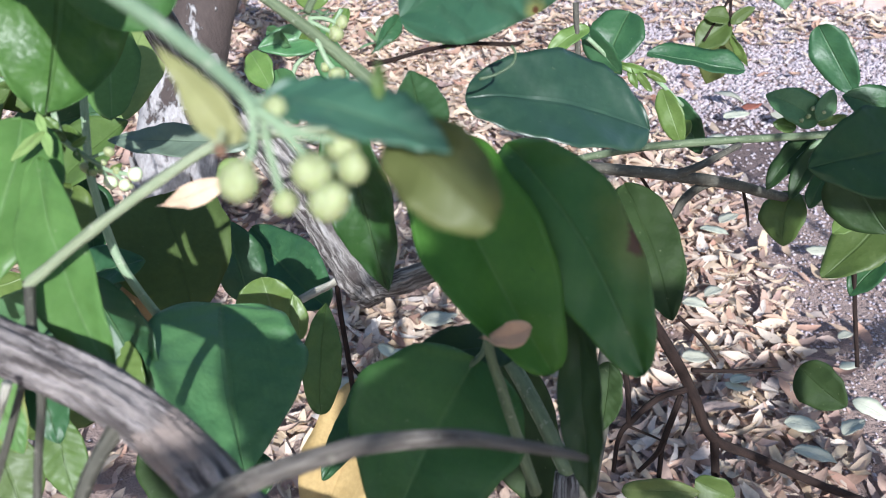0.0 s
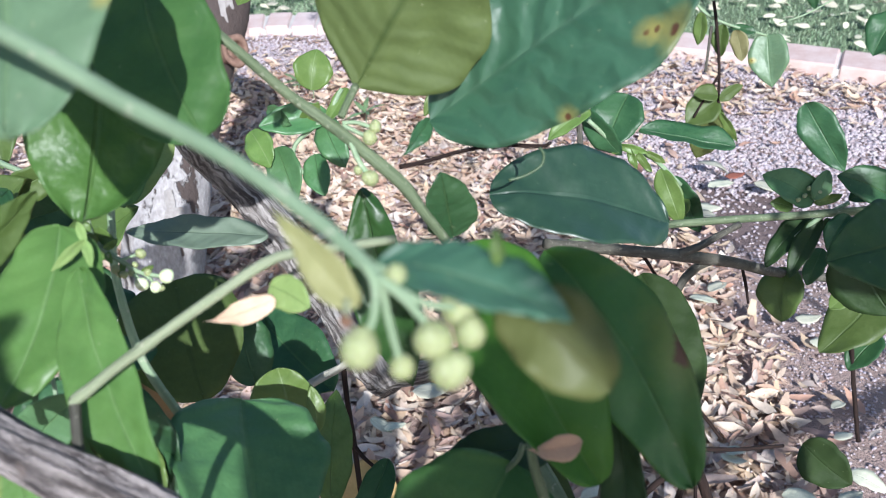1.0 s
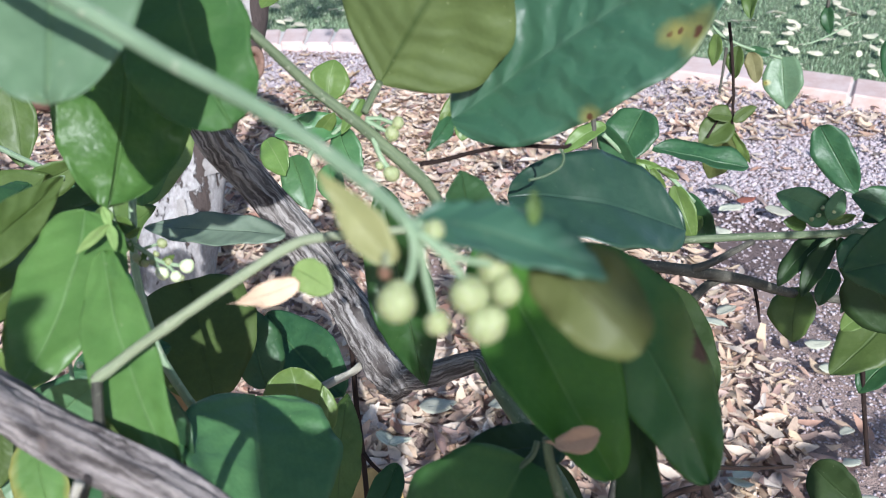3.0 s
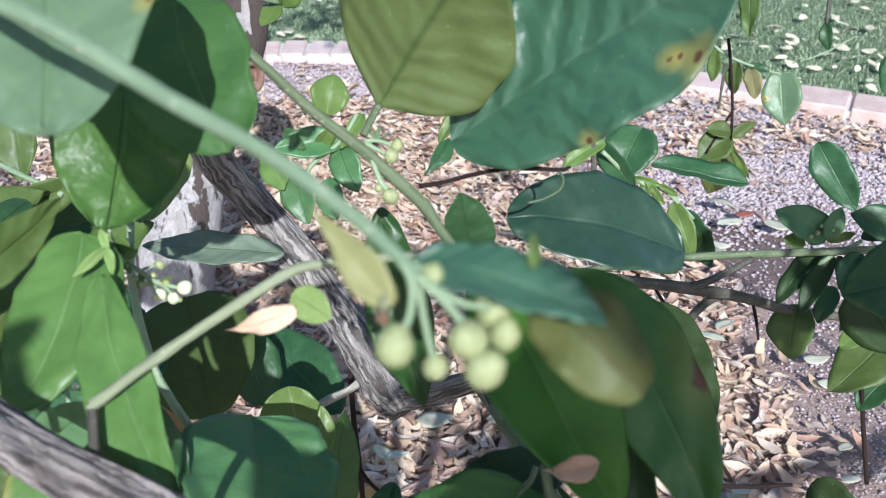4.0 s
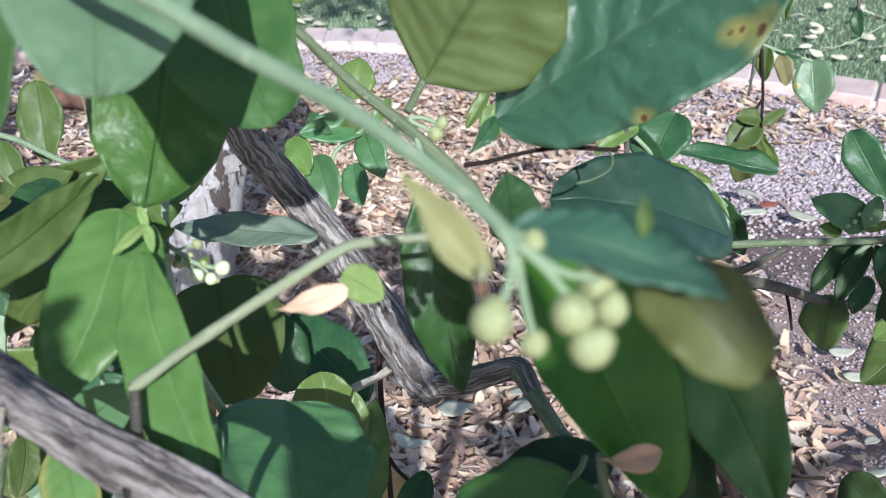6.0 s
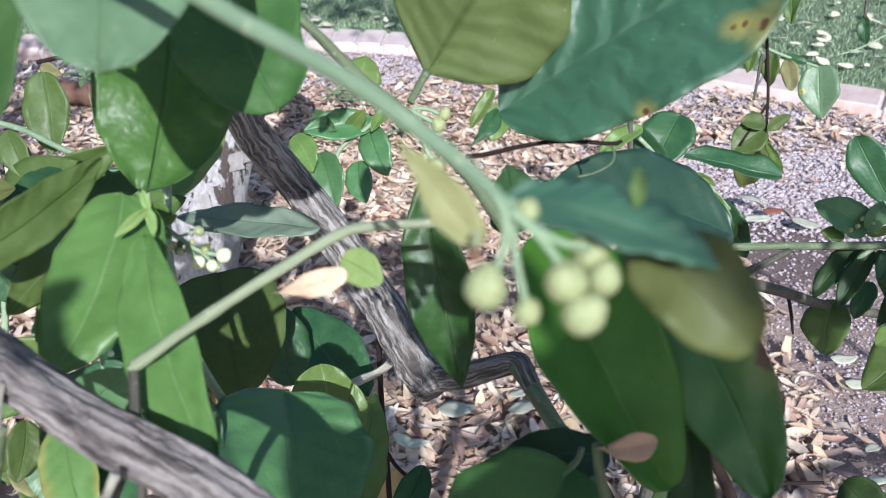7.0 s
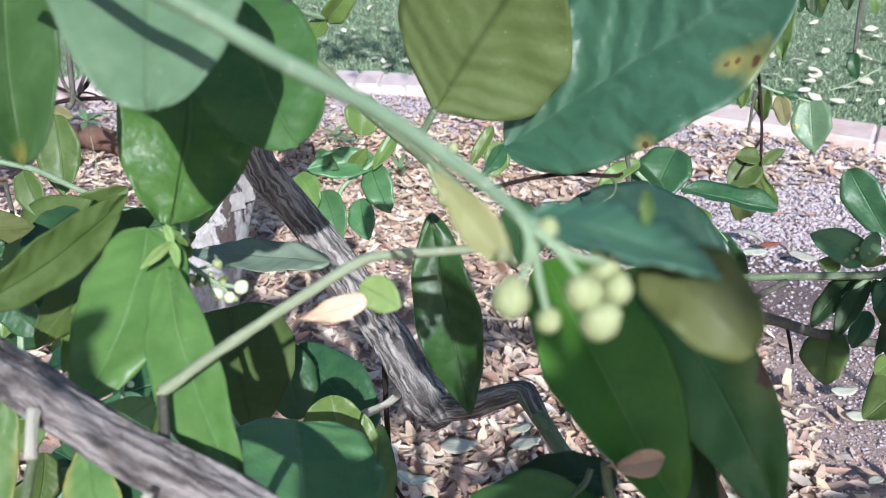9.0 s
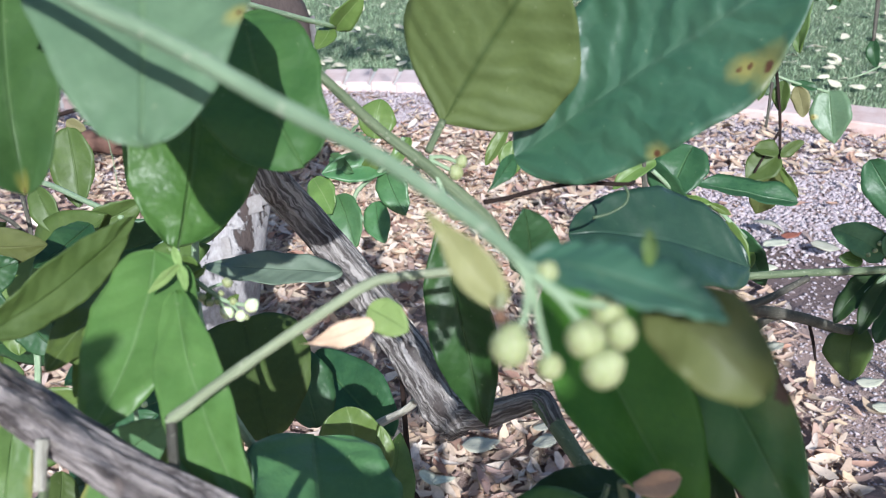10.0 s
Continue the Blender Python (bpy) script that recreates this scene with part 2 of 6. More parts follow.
DARK_TWIG = wood("dull_green_twig_skin", (0.075, 0.105, 0.055), (0.17, 0.21, 0.12), 0.55, 40.0, 5.0, 0.4, 0.25)
GREY_TWIG = wood("grey_twig_bark", (0.051, 0.048, 0.037), (0.129, 0.121, 0.098), 0.75, 40.0, 5.0, 0.6, 0.2)
KNOT_TWIG = wood("grey_brown_limb_bark", (0.10, 0.085, 0.075), (0.27, 0.24, 0.21), 0.85, 70.0, 9.0, 0.9, 0.2, sharp=0.1)
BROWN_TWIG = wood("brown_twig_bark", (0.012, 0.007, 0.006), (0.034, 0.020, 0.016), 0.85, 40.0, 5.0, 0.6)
CUT_TWIG = wood("pale_dead_twig", (0.30, 0.28, 0.22), (0.52, 0.49, 0.42), 0.8, 40.0, 6.0, 0.6)


def peeling_mat():
    m, n, l, p = nodes_of("peeling_trunk_bark")
    co = n.new("ShaderNodeTexCoord").outputs["Object"]
    mp = n.new("ShaderNodeMapping")
    mp.inputs["Scale"].default_value = (1, 1, 0.45)
    l.new(co, mp.inputs["Vector"])
    a, b, c = noise_of(n, l, 22, mp.outputs[0], 5, 0.65), noise_of(n, l, 9, mp.outputs[0], 3), noise_of(n, l, 140, mp.outputs[0], 4)
    hz = n.new("ShaderNodeSeparateXYZ")
    l.new(co, hz.inputs[0])
    # brown patches spread with height, which also paints shade on the upper trunk
    shade_rise = math_node(n, l, "MULTIPLY", math_node(n, l, "SUBTRACT", hz.outputs[2], 0.36), 0.9)
    a = math_node(n, l, "ADD", a, math_node(n, l, "ADD", shade_rise, math_node(n, l, "MULTIPLY", math_node(n, l, "SUBTRACT", b, 0.5), 0.5)))
    grey = mix_col(n, l, remap(n, l, c, 0.4, 0.7), (0.27, 0.25, 0.25), (0.42, 0.40, 0.40))
    brown = mix_col(n, l, c, (0.036, 0.026, 0.024), (0.09, 0.067, 0.060))
    col = mix_col(n, l, remap(n, l, a, 0.47, 0.50), grey, brown)
    l.new(col, p.inputs["Base Color"])
    p.inputs["Roughness"].default_value = 0.85
    l.new(bump_of(n, l, math_node(n, l, "ADD", remap(n, l, a, 0.46, 0.50, 1, 0), math_node(n, l, "MULTIPLY", c, 0.5)), 0.9, 0.006), p.inputs["Normal"])
    return m


PEELING = peeling_mat()
STUB_BARK = wood("healed_stub_bark", (0.13, 0.075, 0.055), (0.27, 0.17, 0.13), 0.8, 20.0, 4.0, 0.5)
FLAKE_GREY = wood("grey_bark_flake", (0.27, 0.24, 0.235), (0.42, 0.40, 0.39), 0.85, 20.0, 4.0, 0.6)
ROOT_SKIN = wood("red_brown_root_bark", (0.085, 0.045, 0.035), (0.19, 0.105, 0.078), 0.8, 12.0, 4.0, 0.8)


def skin(name, a, b, rough, scale, relief=0.3, through_light=0.0):
    m, n, l, p = nodes_of(name)
    co = n.new("ShaderNodeTexCoord").outputs["Object"]
    spots = noise_of(n, l, scale, co, 4)
    l.new(mix_col(n, l, remap(n, l, spots, 0.35, 0.65), a, b), p.inputs["Base Color"])
    p.inputs["Roughness"].default_value = rough
    p.inputs["Subsurface Weight"].default_value = through_light
    p.inputs["Subsurface Radius"].default_value = (0.002, 0.003, 0.001)
    l.new(bump_of(n, l, noise_of(n, l, scale * 4, co, 3), relief, 0.0008), p.inputs["Normal"])
    return m


TENDRIL = skin("tendril_skin", (0.05, 0.085, 0.04), (0.075, 0.115, 0.055), 0.5, 500, 0.2)
BUD = skin("green_bud_skin", (0.275, 0.305, 0.14), (0.355, 0.385, 0.20), 0.45, 700, 0.4, 0.25)
WITHERED = skin("withered_bud_skin", (0.10, 0.05, 0.03), (0.17, 0.09, 0.05), 0.7, 500, 0.4)
FLOWER = skin("white_flower_bud", (0.56, 0.64, 0.36), (0.72, 0.76, 0.54), 0.5, 500, 0.2, 0.2)


def scatter_mat(name, stops, rough, scale, vary=0.35, through_light=0.0):
    """Loose pieces: each island takes a colour of its own."""
    m, n, l, p = nodes_of(name)
    geo = n.new("ShaderNodeNewGeometry").outputs["Random Per Island"]
    co = n.new("ShaderNodeTexCoord").outputs["Object"]
    col = ramp(n, l, geo, stops)
    spot = noise_of(n, l, scale, co, 4)
    col = mix_col(n, l, remap(n, l, spot, 0.3, 0.75, 0.0, vary), col, (0.10, 0.075, 0.06))
    l.new(col, p.inputs["Base Color"])
    p.inputs["Roughness"].default_value = rough
    l.new(bump_of(n, l, spot, 0.5, 0.002), p.inputs["Normal"])
    if through_light:
        tr = n.new("ShaderNodeBsdfTranslucent")
        l.new(col, tr.inputs["Color"])
        mx = n.new("ShaderNodeMixShader")
        mx.inputs[0].default_value = through_light
        l.new(p.outputs[0], mx.inputs[1])
        l.new(tr.outputs[0], mx.inputs[2])
        l.new(mx.outputs[0], n["Material Output"].inputs["Surface"])
    return m


LITTER = scatter_mat("dry_leaf_litter", ((0.0, (0.68, 0.53, 0.41)), (0.15, (0.80, 0.66, 0.53)), (0.3, (0.46, 0.25, 0.18)), (0.45, (0.72, 0.56, 0.40)),
                                         (0.6, (0.42, 0.27, 0.23)), (0.72, (0.86, 0.74, 0.64)), (0.86, (0.63, 0.48, 0.32)), (1.0, (0.47, 0.31, 0.25))), 0.75, 90, 0.3, 0.15)
GRAVEL = scatter_mat("mixed_gravel", ((0.0, (0.46, 0.39, 0.43)), (0.2, (0.57, 0.49, 0.52)), (0.4, (0.34, 0.26, 0.27)), (0.6, (0.63, 0.54, 0.54)), (0.8, (0.48, 0.41, 0.46)), (1.0, (0.60, 0.54, 0.54))), 0.85, 120, 0.35)
GRASS = scatter_mat("lawn_blades", ((0.0, (0.23, 0.34, 0.19)), (0.4, (0.30, 0.42, 0.25)), (0.7, (0.37, 0.47, 0.30)), (1.0, (0.52, 0.55, 0.40))), 0.6, 20, 0.1, 0.2)
CROWN = scatter_mat("crown_leaves", ((0.0, (0.03, 0.10, 0.035)), (0.5, (0.05, 0.14, 0.04)), (1.0, (0.09, 0.2, 0.05))), 0.45, 60, 0.1, 0.2)
PALE_FALLEN = leaf_kind("fallen_green", (0.46, 0.455, 0.345), (0.55, 0.54, 0.425), (0.55, 0.55, 0.44), rough=0.6, glow=0.05, vein=(0.56, 0.62, 0.50), coat=0)
RED_FALLEN = leaf_kind("fallen_red", (0.25, 0.095, 0.06), (0.33, 0.13, 0.085), (0.3, 0.13, 0.09), rough=0.7, glow=0.06, vein=(0.2, 0.08, 0.05), coat=0)
LAWN_DRY = leaf_kind("fallen_straw", (0.62, 0.58, 0.42), (0.72, 0.68, 0.52), (0.66, 0.62, 0.5), rough=0.7, glow=0.06, vein=(0.55, 0.5, 0.36), coat=0)


def soil_mat():
    m, n, l, p = nodes_of("bed_soil")
    co = n.new("ShaderNodeTexCoord").outputs["Object"]
    a, b, c = noise_of(n, l, 2.2, co, 4), noise_of(n, l, 45, co, 5), noise_of(n, l, 260, co, 3)
    col = mix_col(n, l, remap(n, l, a, 0.35, 0.65), (0.27, 0.19, 0.165), (0.35, 0.255, 0.225))
    col = mix_col(n, l, remap(n, l, b, 0.45, 0.7, 0, 0.7), col, (0.35, 0.26, 0.225))
    col = mix_col(n, l, remap(n, l, c, 0.55, 0.7, 0, 0.6), col, (0.42, 0.34, 0.30))
    spot = n.new("ShaderNodeVectorMath")
    spot.operation = "DISTANCE"
    spot.inputs[1].default_value = (0.8, 2.0, 0.0)
    l.new(co, spot.inputs[0])
    damp = math_node(n, l, "ADD", spot.outputs["Value"], math_node(n, l, "MULTIPLY", math_node(n, l, "SUBTRACT", noise_of(n, l, 9, co, 3), 0.5), 0.3))
    col = mix_col(n, l, remap(n, l, damp, 0.16, 0.26, 0.9, 0), col, mix_col(n, l, c, (0.10, 0.068, 0.065), (0.19, 0.135, 0.13)))
    l.new(col, p.inputs["Base Color"])
    p.inputs["Roughness"].default_value = 0.95
    l.new(bump_of(n, l, math_node(n, l, "ADD", b, math_node(n, l, "MULTIPLY", c, 0.5)), 0.9, 0.012), p.inputs["Normal"])
    return m


def turf_mat():
    m, n, l, p = nodes_of("turf_base")
    co = n.new("ShaderNodeTexCoord").outputs["Object"]
    a, b = noise_of(n, l, 3.0, co, 4), noise_of(n, l, 160, co, 5)
    col = mix_col(n, l, remap(n, l, a, 0.35, 0.65), (0.14, 0.20, 0.11), (0.18, 0.24, 0.13))
    col = mix_col(n, l, remap(n, l, b, 0.45, 0.7, 0, 0.8), col, (0.16, 0.22, 0.10))
    l.new(col, p.inputs["Base Color"])
    p.inputs["Roughness"].default_value = 0.9
    l.new(bump_of(n, l, b, 1.0, 0.02), p.inputs["Normal"])
    return m


def brick_mat():
    m, n, l, p = nodes_of("pale_pink_brick")
    co = n.new("ShaderNodeTexCoord").outputs["Object"]
    rnd = n.new("ShaderNodeObjectInfo").outputs["Random"]
    a, b = noise_of(n, l, 18, co, 4), noise_of(n, l, 300, co, 4)
    col = ramp(n, l, rnd, ((0.0, (0.54, 0.38, 0.34)), (0.5, (0.62, 0.46, 0.42)), (1.0, (0.58, 0.45, 0.43))))
    col = mix_col(n, l, remap(n, l, a, 0.4, 0.7, 0, 0.6), col, (0.70, 0.60, 0.57))
    col = mix_col(n, l, remap(n, l, b, 0.6, 0.75, 0, 0.5), col, (0.36, 0.24, 0.21))
    l.new(col, p.inputs["Base Color"])
    p.inputs["Roughness"].default_value = 0.9
    l.new(bump_of(n, l, b, 0.5, 0.004), p.inputs["Normal"])
    return m


SOIL, TURF, BRICK = soil_mat(), turf_mat(), brick_mat()
MORTAR = skin("pale_mortar", (0.50, 0.47, 0.45), (0.60, 0.57, 0.54), 0.95, 60, 0.6)
WEED = leaf_kind("weed", (0.14, 0.24, 0.11), (0.19, 0.29, 0.14), (0.16, 0.28, 0.1), rough=0.5, glow=0.2)


# ---- builders ----
def mesh_of(name, verts, faces, mats, uvs=None, slots=None, smooth=True):
    me = bpy.data.meshes.new(name)
    me.from_pydata(verts, [], faces)
    for mt in mats:
        me.materials.append(mt)
    if uvs is not None:
        layer = me.uv_layers.new(name="UVMap")
        idx = np.empty(len(me.loops), dtype=np.int32)
        me.loops.foreach_get("vertex_index", idx)
        layer.data.foreach_set("uv", np.asarray(uvs, dtype=np.float32)[idx].ravel())
    if slots is not None:
        me.polygons.foreach_set("material_index", np.asarray(slots, dtype=np.int32))
    if smooth:
        me.polygons.foreach_set("use_smooth", np.ones(len(me.polygons), dtype=bool))
    me.update()
    return me


def blade(mats, length, width, bow=0.03, fold=0.1, shape=(0.85, 0.55, 0.68), wave=0.012, seed=0, n=22, k=4, thick=0.00035, sweep=0.0, quilt=0.0):
    """A leaf along +x with its face to +z and its base at the origin: two skins and a rim. shape: where it is widest, and how blunt its base and its tip are;
    sweep: how far it bends to its left; quilt: metres by which the skin swells and sinks between its ribs."""
    rng = random.Random(seed)
    ph, ph2, lean = rng.uniform(0, 6), rng.uniform(0, 6), rng.uniform(-0.045, 0.045) + sweep
    wide = {-1: rng.uniform(0.9, 1.08), 1: rng.uniform(0.9, 1.08), 0: 1}
    verts, uvs = [], []
    for face in (1, 0):
        for i in range(n + 1):
            u = 0.35 * i / n + 0.65 * (0.5 - 0.5 * math.cos(math.pi * i / n))
            e = shape[1] * (1 - u) + shape[2] * u
            half = max(0.012, math.sin(math.pi * min(1, max(0, u ** shape[0]))) ** e) * width / 2
            for j in range(-k, k + 1):
                v = j / k
                rim = 1 + 0.04 * math.sin(11 * u + ph * (1 if j > 0 else 2)) + 0.02 * math.sin(23 * u + ph2)
                y = v * half * rim * wide[(j > 0) - (j < 0)] + lean * length * 4 * u * (1 - u)
                z = -bow * length * (2 * u - 1) ** 2 + bow * length + fold * abs(v) * half * 1.4
                z += wave * length * abs(v) ** 1.5 * (math.sin(9 * u + ph + (2 if v > 0 else 0)) + 0.5 * math.sin(19 * u + ph2))
                z += length * (0.005 * math.sin(14 * u + 3 * v + ph) + 0.006 * math.sin(6.5 * u - 4.2 * v + ph2) + 0.003 * math.sin(21 * u + 6 * v + ph2))
                if quilt:
                    at = Vector((u * length * 95, y * 95, seed * 3.7))
                    z += quilt * (1.3 * noise.noise(at) + 0.7 * noise.noise(at * 2.1)) * min(1, 6 * u) + quilt * 0.8 * abs(v) ** 0.5 * math.sin(52 * (u - 0.16 * abs(v)) + ph)
                verts.append((u * length, y, z - (0 if face else thick)))
                uvs.append((u, v * 0.5 + 0.5))
    faces, slots, row = [], [], 2 * k + 1
    off = (n + 1) * row
    for i in range(n):
        for j in range(2 * k):
            a = i * row + j
            faces.append((a, a + row, a + row + 1, a + 1)), slots.append(0)
            faces.append((off + a, off + a + 1, off + a + row + 1, off + a + row)), slots.append(1)
        for j in (0, 2 * k):
            a, b = i * row + j, (i + 1) * row + j
            faces.append((a, off + a, off + b, b) if j == 0 else (a, b, off + b, off + a)), slots.append(0)
    return mesh_of("leaf", verts, faces, mats, uvs, slots)


def facing_frame(base, tip, normal):
    a = (Vector(tip) - Vector(base)).normalized()
    nz = Vector(normal) - Vector(normal).dot(a) * a
    nz.normalize()
    y = nz.cross(a)
    return Matrix(((a.x, y.x, nz.x, base[0]), (a.y, y.y, nz.y, base[1]), (a.z, y.z, nz.z, base[2]), (0, 0, 0, 1)))


def smooth_path(points, per):
    """A spline through points of x, y, z and radius."""
    pts = [np.array(p, float) for p in points]
    pts = [2 * pts[0] - pts[1], *pts, 2 * pts[-1] - pts[-2]]
    line = []
    for i in range(1, len(pts) - 2):
        a, b, c, d = pts[i - 1 : i + 3]
        for s in range(per):
            t = s / per
            line.append(0.5 * (2 * b + (c - a) * t + (2 * a - 5 * b + 4 * c - d) * t**2 + (3 * b - a - 3 * c + d) * t**3))
    line.append(pts[-2])
    return line


def tube(name, points, mat, around=10, per=4, ridges=0.0, rough=0.05, seed=0):
    line = smooth_path(points, per)
    rng = random.Random(seed)
    shift = rng.uniform(0, 50)
    verts, uvs, faces = [], [], []
    prev, run = Vector((0.3, 0.2, 1)).normalized(), 0.0
    for i, q in enumerate(line):
        p = Vector(q[:3])
        way = (Vector(line[min(i + 1, len(line) - 1)][:3]) - Vector(line[max(i - 1, 0)][:3])).normalized()
        if i:
            run += (p - Vector(line[i - 1][:3])).length
        side = (prev - prev.dot(way) * way).normalized()
        prev = side
        up = way.cross(side)
        r = max(q[3], 0.0003)
        for j in range(around + 1):
            g = 2 * math.pi * (j % around) / around
            c, s = math.cos(g), math.sin(g)
            k = 1 + rough * noise.noise(Vector((c * 0.8, s * 0.8, run * 0.35 / r + shift)))
            if ridges:
                k += 0.5 * ridges * noise.noise(Vector((c * 7.5, s * 7.5, run * 0.9 / r + shift))) + ridges * noise.noise(Vector((c * 3.2, s * 3.2, run * 0.3 / r + shift))) - ridges * 1.1 * max(0.0, 0.35 - abs(noise.noise(Vector((c * 4.5, s * 4.5, run * 0.16 / r + shift))) * 2.2))
            verts.append(p + (side * c + up * s) * r * k)
            uvs.append((run, j / around))
    w = around + 1
    for i in range(len(line) - 1):
        for j in range(around):
            a = i * w + j
            faces.append((a, a + 1, a + w + 1, a + w))
    for i, flip in ((0, True), (len(line) - 1, False)):
        ring = [i * w + j for j in range(around)]
        faces.append(tuple(reversed(ring)) if flip else tuple(ring))
    return mesh_of(name, verts, faces, [mat], uvs)


counter = {"n": 0}
lemon_tree = tagged(new("lemon_tree"), "young lemon tree with glossy green leaves, buds and grey bark", "tree")
lemon_tree.empty_display_size = 0.1


def under(ob, parent):
    ob.parent = parent
    return ob


def leaf(kind, base, tip, width, facing, bow=0.03, fold=0.1, shape=(0.85, 0.55, 0.68), wave=0.012, sweep=0.0, quilt=0.00035):
    counter["n"] += 1
    length = (Vector(tip) - Vector(base)).length
    near = length > 0.03 and base[1] < 0.5
    if not near:
        own = random.Random(counter["n"] + 900)
        bow, fold, wave = bow + own.uniform(-0.05, 0.07), fold + own.uniform(-0.05, 0.2), wave + own.uniform(0.0, 0.025)
    me = blade(LEAF[kind], length, width, bow, fold, shape, wave, counter["n"], 40 if near else 18, 9 if near else 4, 0.00035, sweep, quilt if near else 0.0)
    ob = under(new("leaf", me), lemon_tree)
    ob.matrix_world = facing_frame(base, tip, facing)
    words = {"yellow": "small yellowed leaf", "tan": "faded tan-green leaf", "dry": "dried brown leaf scrap", "peach": "dry peach-coloured leaf scrap", "ochre": "dead ochre leaf",
             "yellowing": "lime leaf with yellow edges", "young": "light green young leaf", "fresh": "bright lime-green leaf", "silvery": "pale grey-green leaf", "spotted": "large leaf with brown scorch spots", "scarred": "broad leaf with a red-brown scar"}
    if kind in words:
        tagged(ob, words[kind])
    return ob


stalks = []


def stem(name, mat, points, ridges=0.0):
    counter["n"] += 1
    big = max(p[3] for p in points) > 0.004
    ob = under(new(name, tube(name, points, mat, 72 if ridges else 12 if big else 10, 18 if ridges else 5, ridges, 0.1, counter["n"])), lemon_tree)
    if name == "flower_stalk":
        stalks.append((ob, Vector(points[-1][:3])))
    if mat in (BARK, PALE_BARK):
        tagged(ob, "grey-brown branch with striped cracked bark")
    return ob


def bud(mat, place, radius):
    """A closed bud: a slightly drawn-out ball with a small cap at its stalk."""
    counter["n"] += 1
    rng = random.Random(counter["n"])
    bm = bmesh.new()
    bmesh.ops.create_uvsphere(bm, u_segments=16, v_segments=12, radius=radius)
    long_way = rng.uniform(1.0, 1.18)
    for vtx in bm.verts:
        k = 1 + 0.05 * noise.noise(vtx.co / radius * 1.3 + Vector((counter["n"], 0, 0)))
        vtx.co = Vector((vtx.co.x * k, vtx.co.y * k, vtx.co.z * k * long_way))
        if vtx.co.z > radius * 0.8:
            vtx.co.z += radius * 0.12
    me = bpy.data.meshes.new("bud")
    bm.to_mesh(me)
    bm.free()
    me.materials.append(mat)
    me.polygons.foreach_set("use_smooth", np.ones(len(me.polygons), dtype=bool))
    near = min(stalks, key=lambda s: (s[1] - Vector(place)).length) if stalks else None
    ob = under(new("bud", me), near[0] if near and (near[1] - Vector(place)).length < 0.02 else lemon_tree)
    ob.matrix_world = Matrix.Translation(place) @ Euler((rng.uniform(-0.8, 0.8), rng.uniform(-0.8, 0.8), 0)).to_matrix().to_4x4()
    return ob


# ---- ground, lawn and brick edging ----
EDGE_X = np.array([-40, -6, -3, -1.66, -0.72, -0.2, 0.4, 0.94, 1.53, 3.0, 5.0, 40])
EDGE_Y = np.array([-6, 2.4, 3.05, 3.40, 3.57, 3.54, 3.41, 3.19, 2.90, 2.1, 0.9, -20])


def edge_y(x):
    """Front of the brick edging, between the bed and the lawn."""
    return float(np.mean([np.interp(x + o, EDGE_X, EDGE_Y) for o in (-0.2, -0.1, 0, 0.1, 0.2)]))


def spread(lo, hi, fine_lo, fine_hi, step):
    inner = list(np.arange(fine_lo, fine_hi + 1e-6, step))
    out, d = [], step
    x = fine_hi
    while x < hi:
        d *= 1.6
        x += d
        out.append(min(x, hi))
    low, d, x = [], step, fine_lo
    while x > lo:
        d *= 1.6
        x -= d
        low.append(max(x, lo))
    return low[::-1] + inner + out


def swell_at(x, y):
    return 0.014 * noise.noise(Vector((x * 1.7, y * 1.7, 0.3))) + 0.006 * noise.noise(Vector((x * 6, y * 6, 2.0))) - 0.01


def ground_sheet():
    xs, ys = spread(-300, 300, -2.4, 2.4, 0.06), spread(-300, 300, 0.2, 4.0, 0.06)
    verts = [(x, y, swell_at(x, y) if abs(x) < 8 and abs(y) < 8 else -0.01) for y in ys for x in xs]
    w = len(xs)
    faces = [(j * w + i, j * w + i + 1, (j + 1) * w + i + 1, (j + 1) * w + i) for j in range(len(ys) - 1) for i in range(w - 1)]
    return tagged(new("ground", mesh_of("ground", verts, faces, [SOIL])), "bare brown soil of the garden bed", "ground", kind="structure")


ground_sheet()


def lawn_sheet():
    xs = spread(-40, 40, -3.4, 3.4, 0.1)
    rows = [0.20, 0.3, 0.5, 0.9, 1.5, 2.5, 5, 12, 60]
    verts = [(x, edge_y(x) + r, 0.012 if r < 3 else 0.02) for r in rows for x in xs]
    w = len(xs)
    faces = [(j * w + i, j * w + i + 1, (j + 1) * w + i + 1, (j + 1) * w + i) for j in range(len(rows) - 1) for i in range(w - 1)]
    return tagged(new("lawn", mesh_of("lawn", verts, faces, [TURF])), "mown green lawn strewn with dry leaves", "lawn", kind="structure")


lawn_sheet()


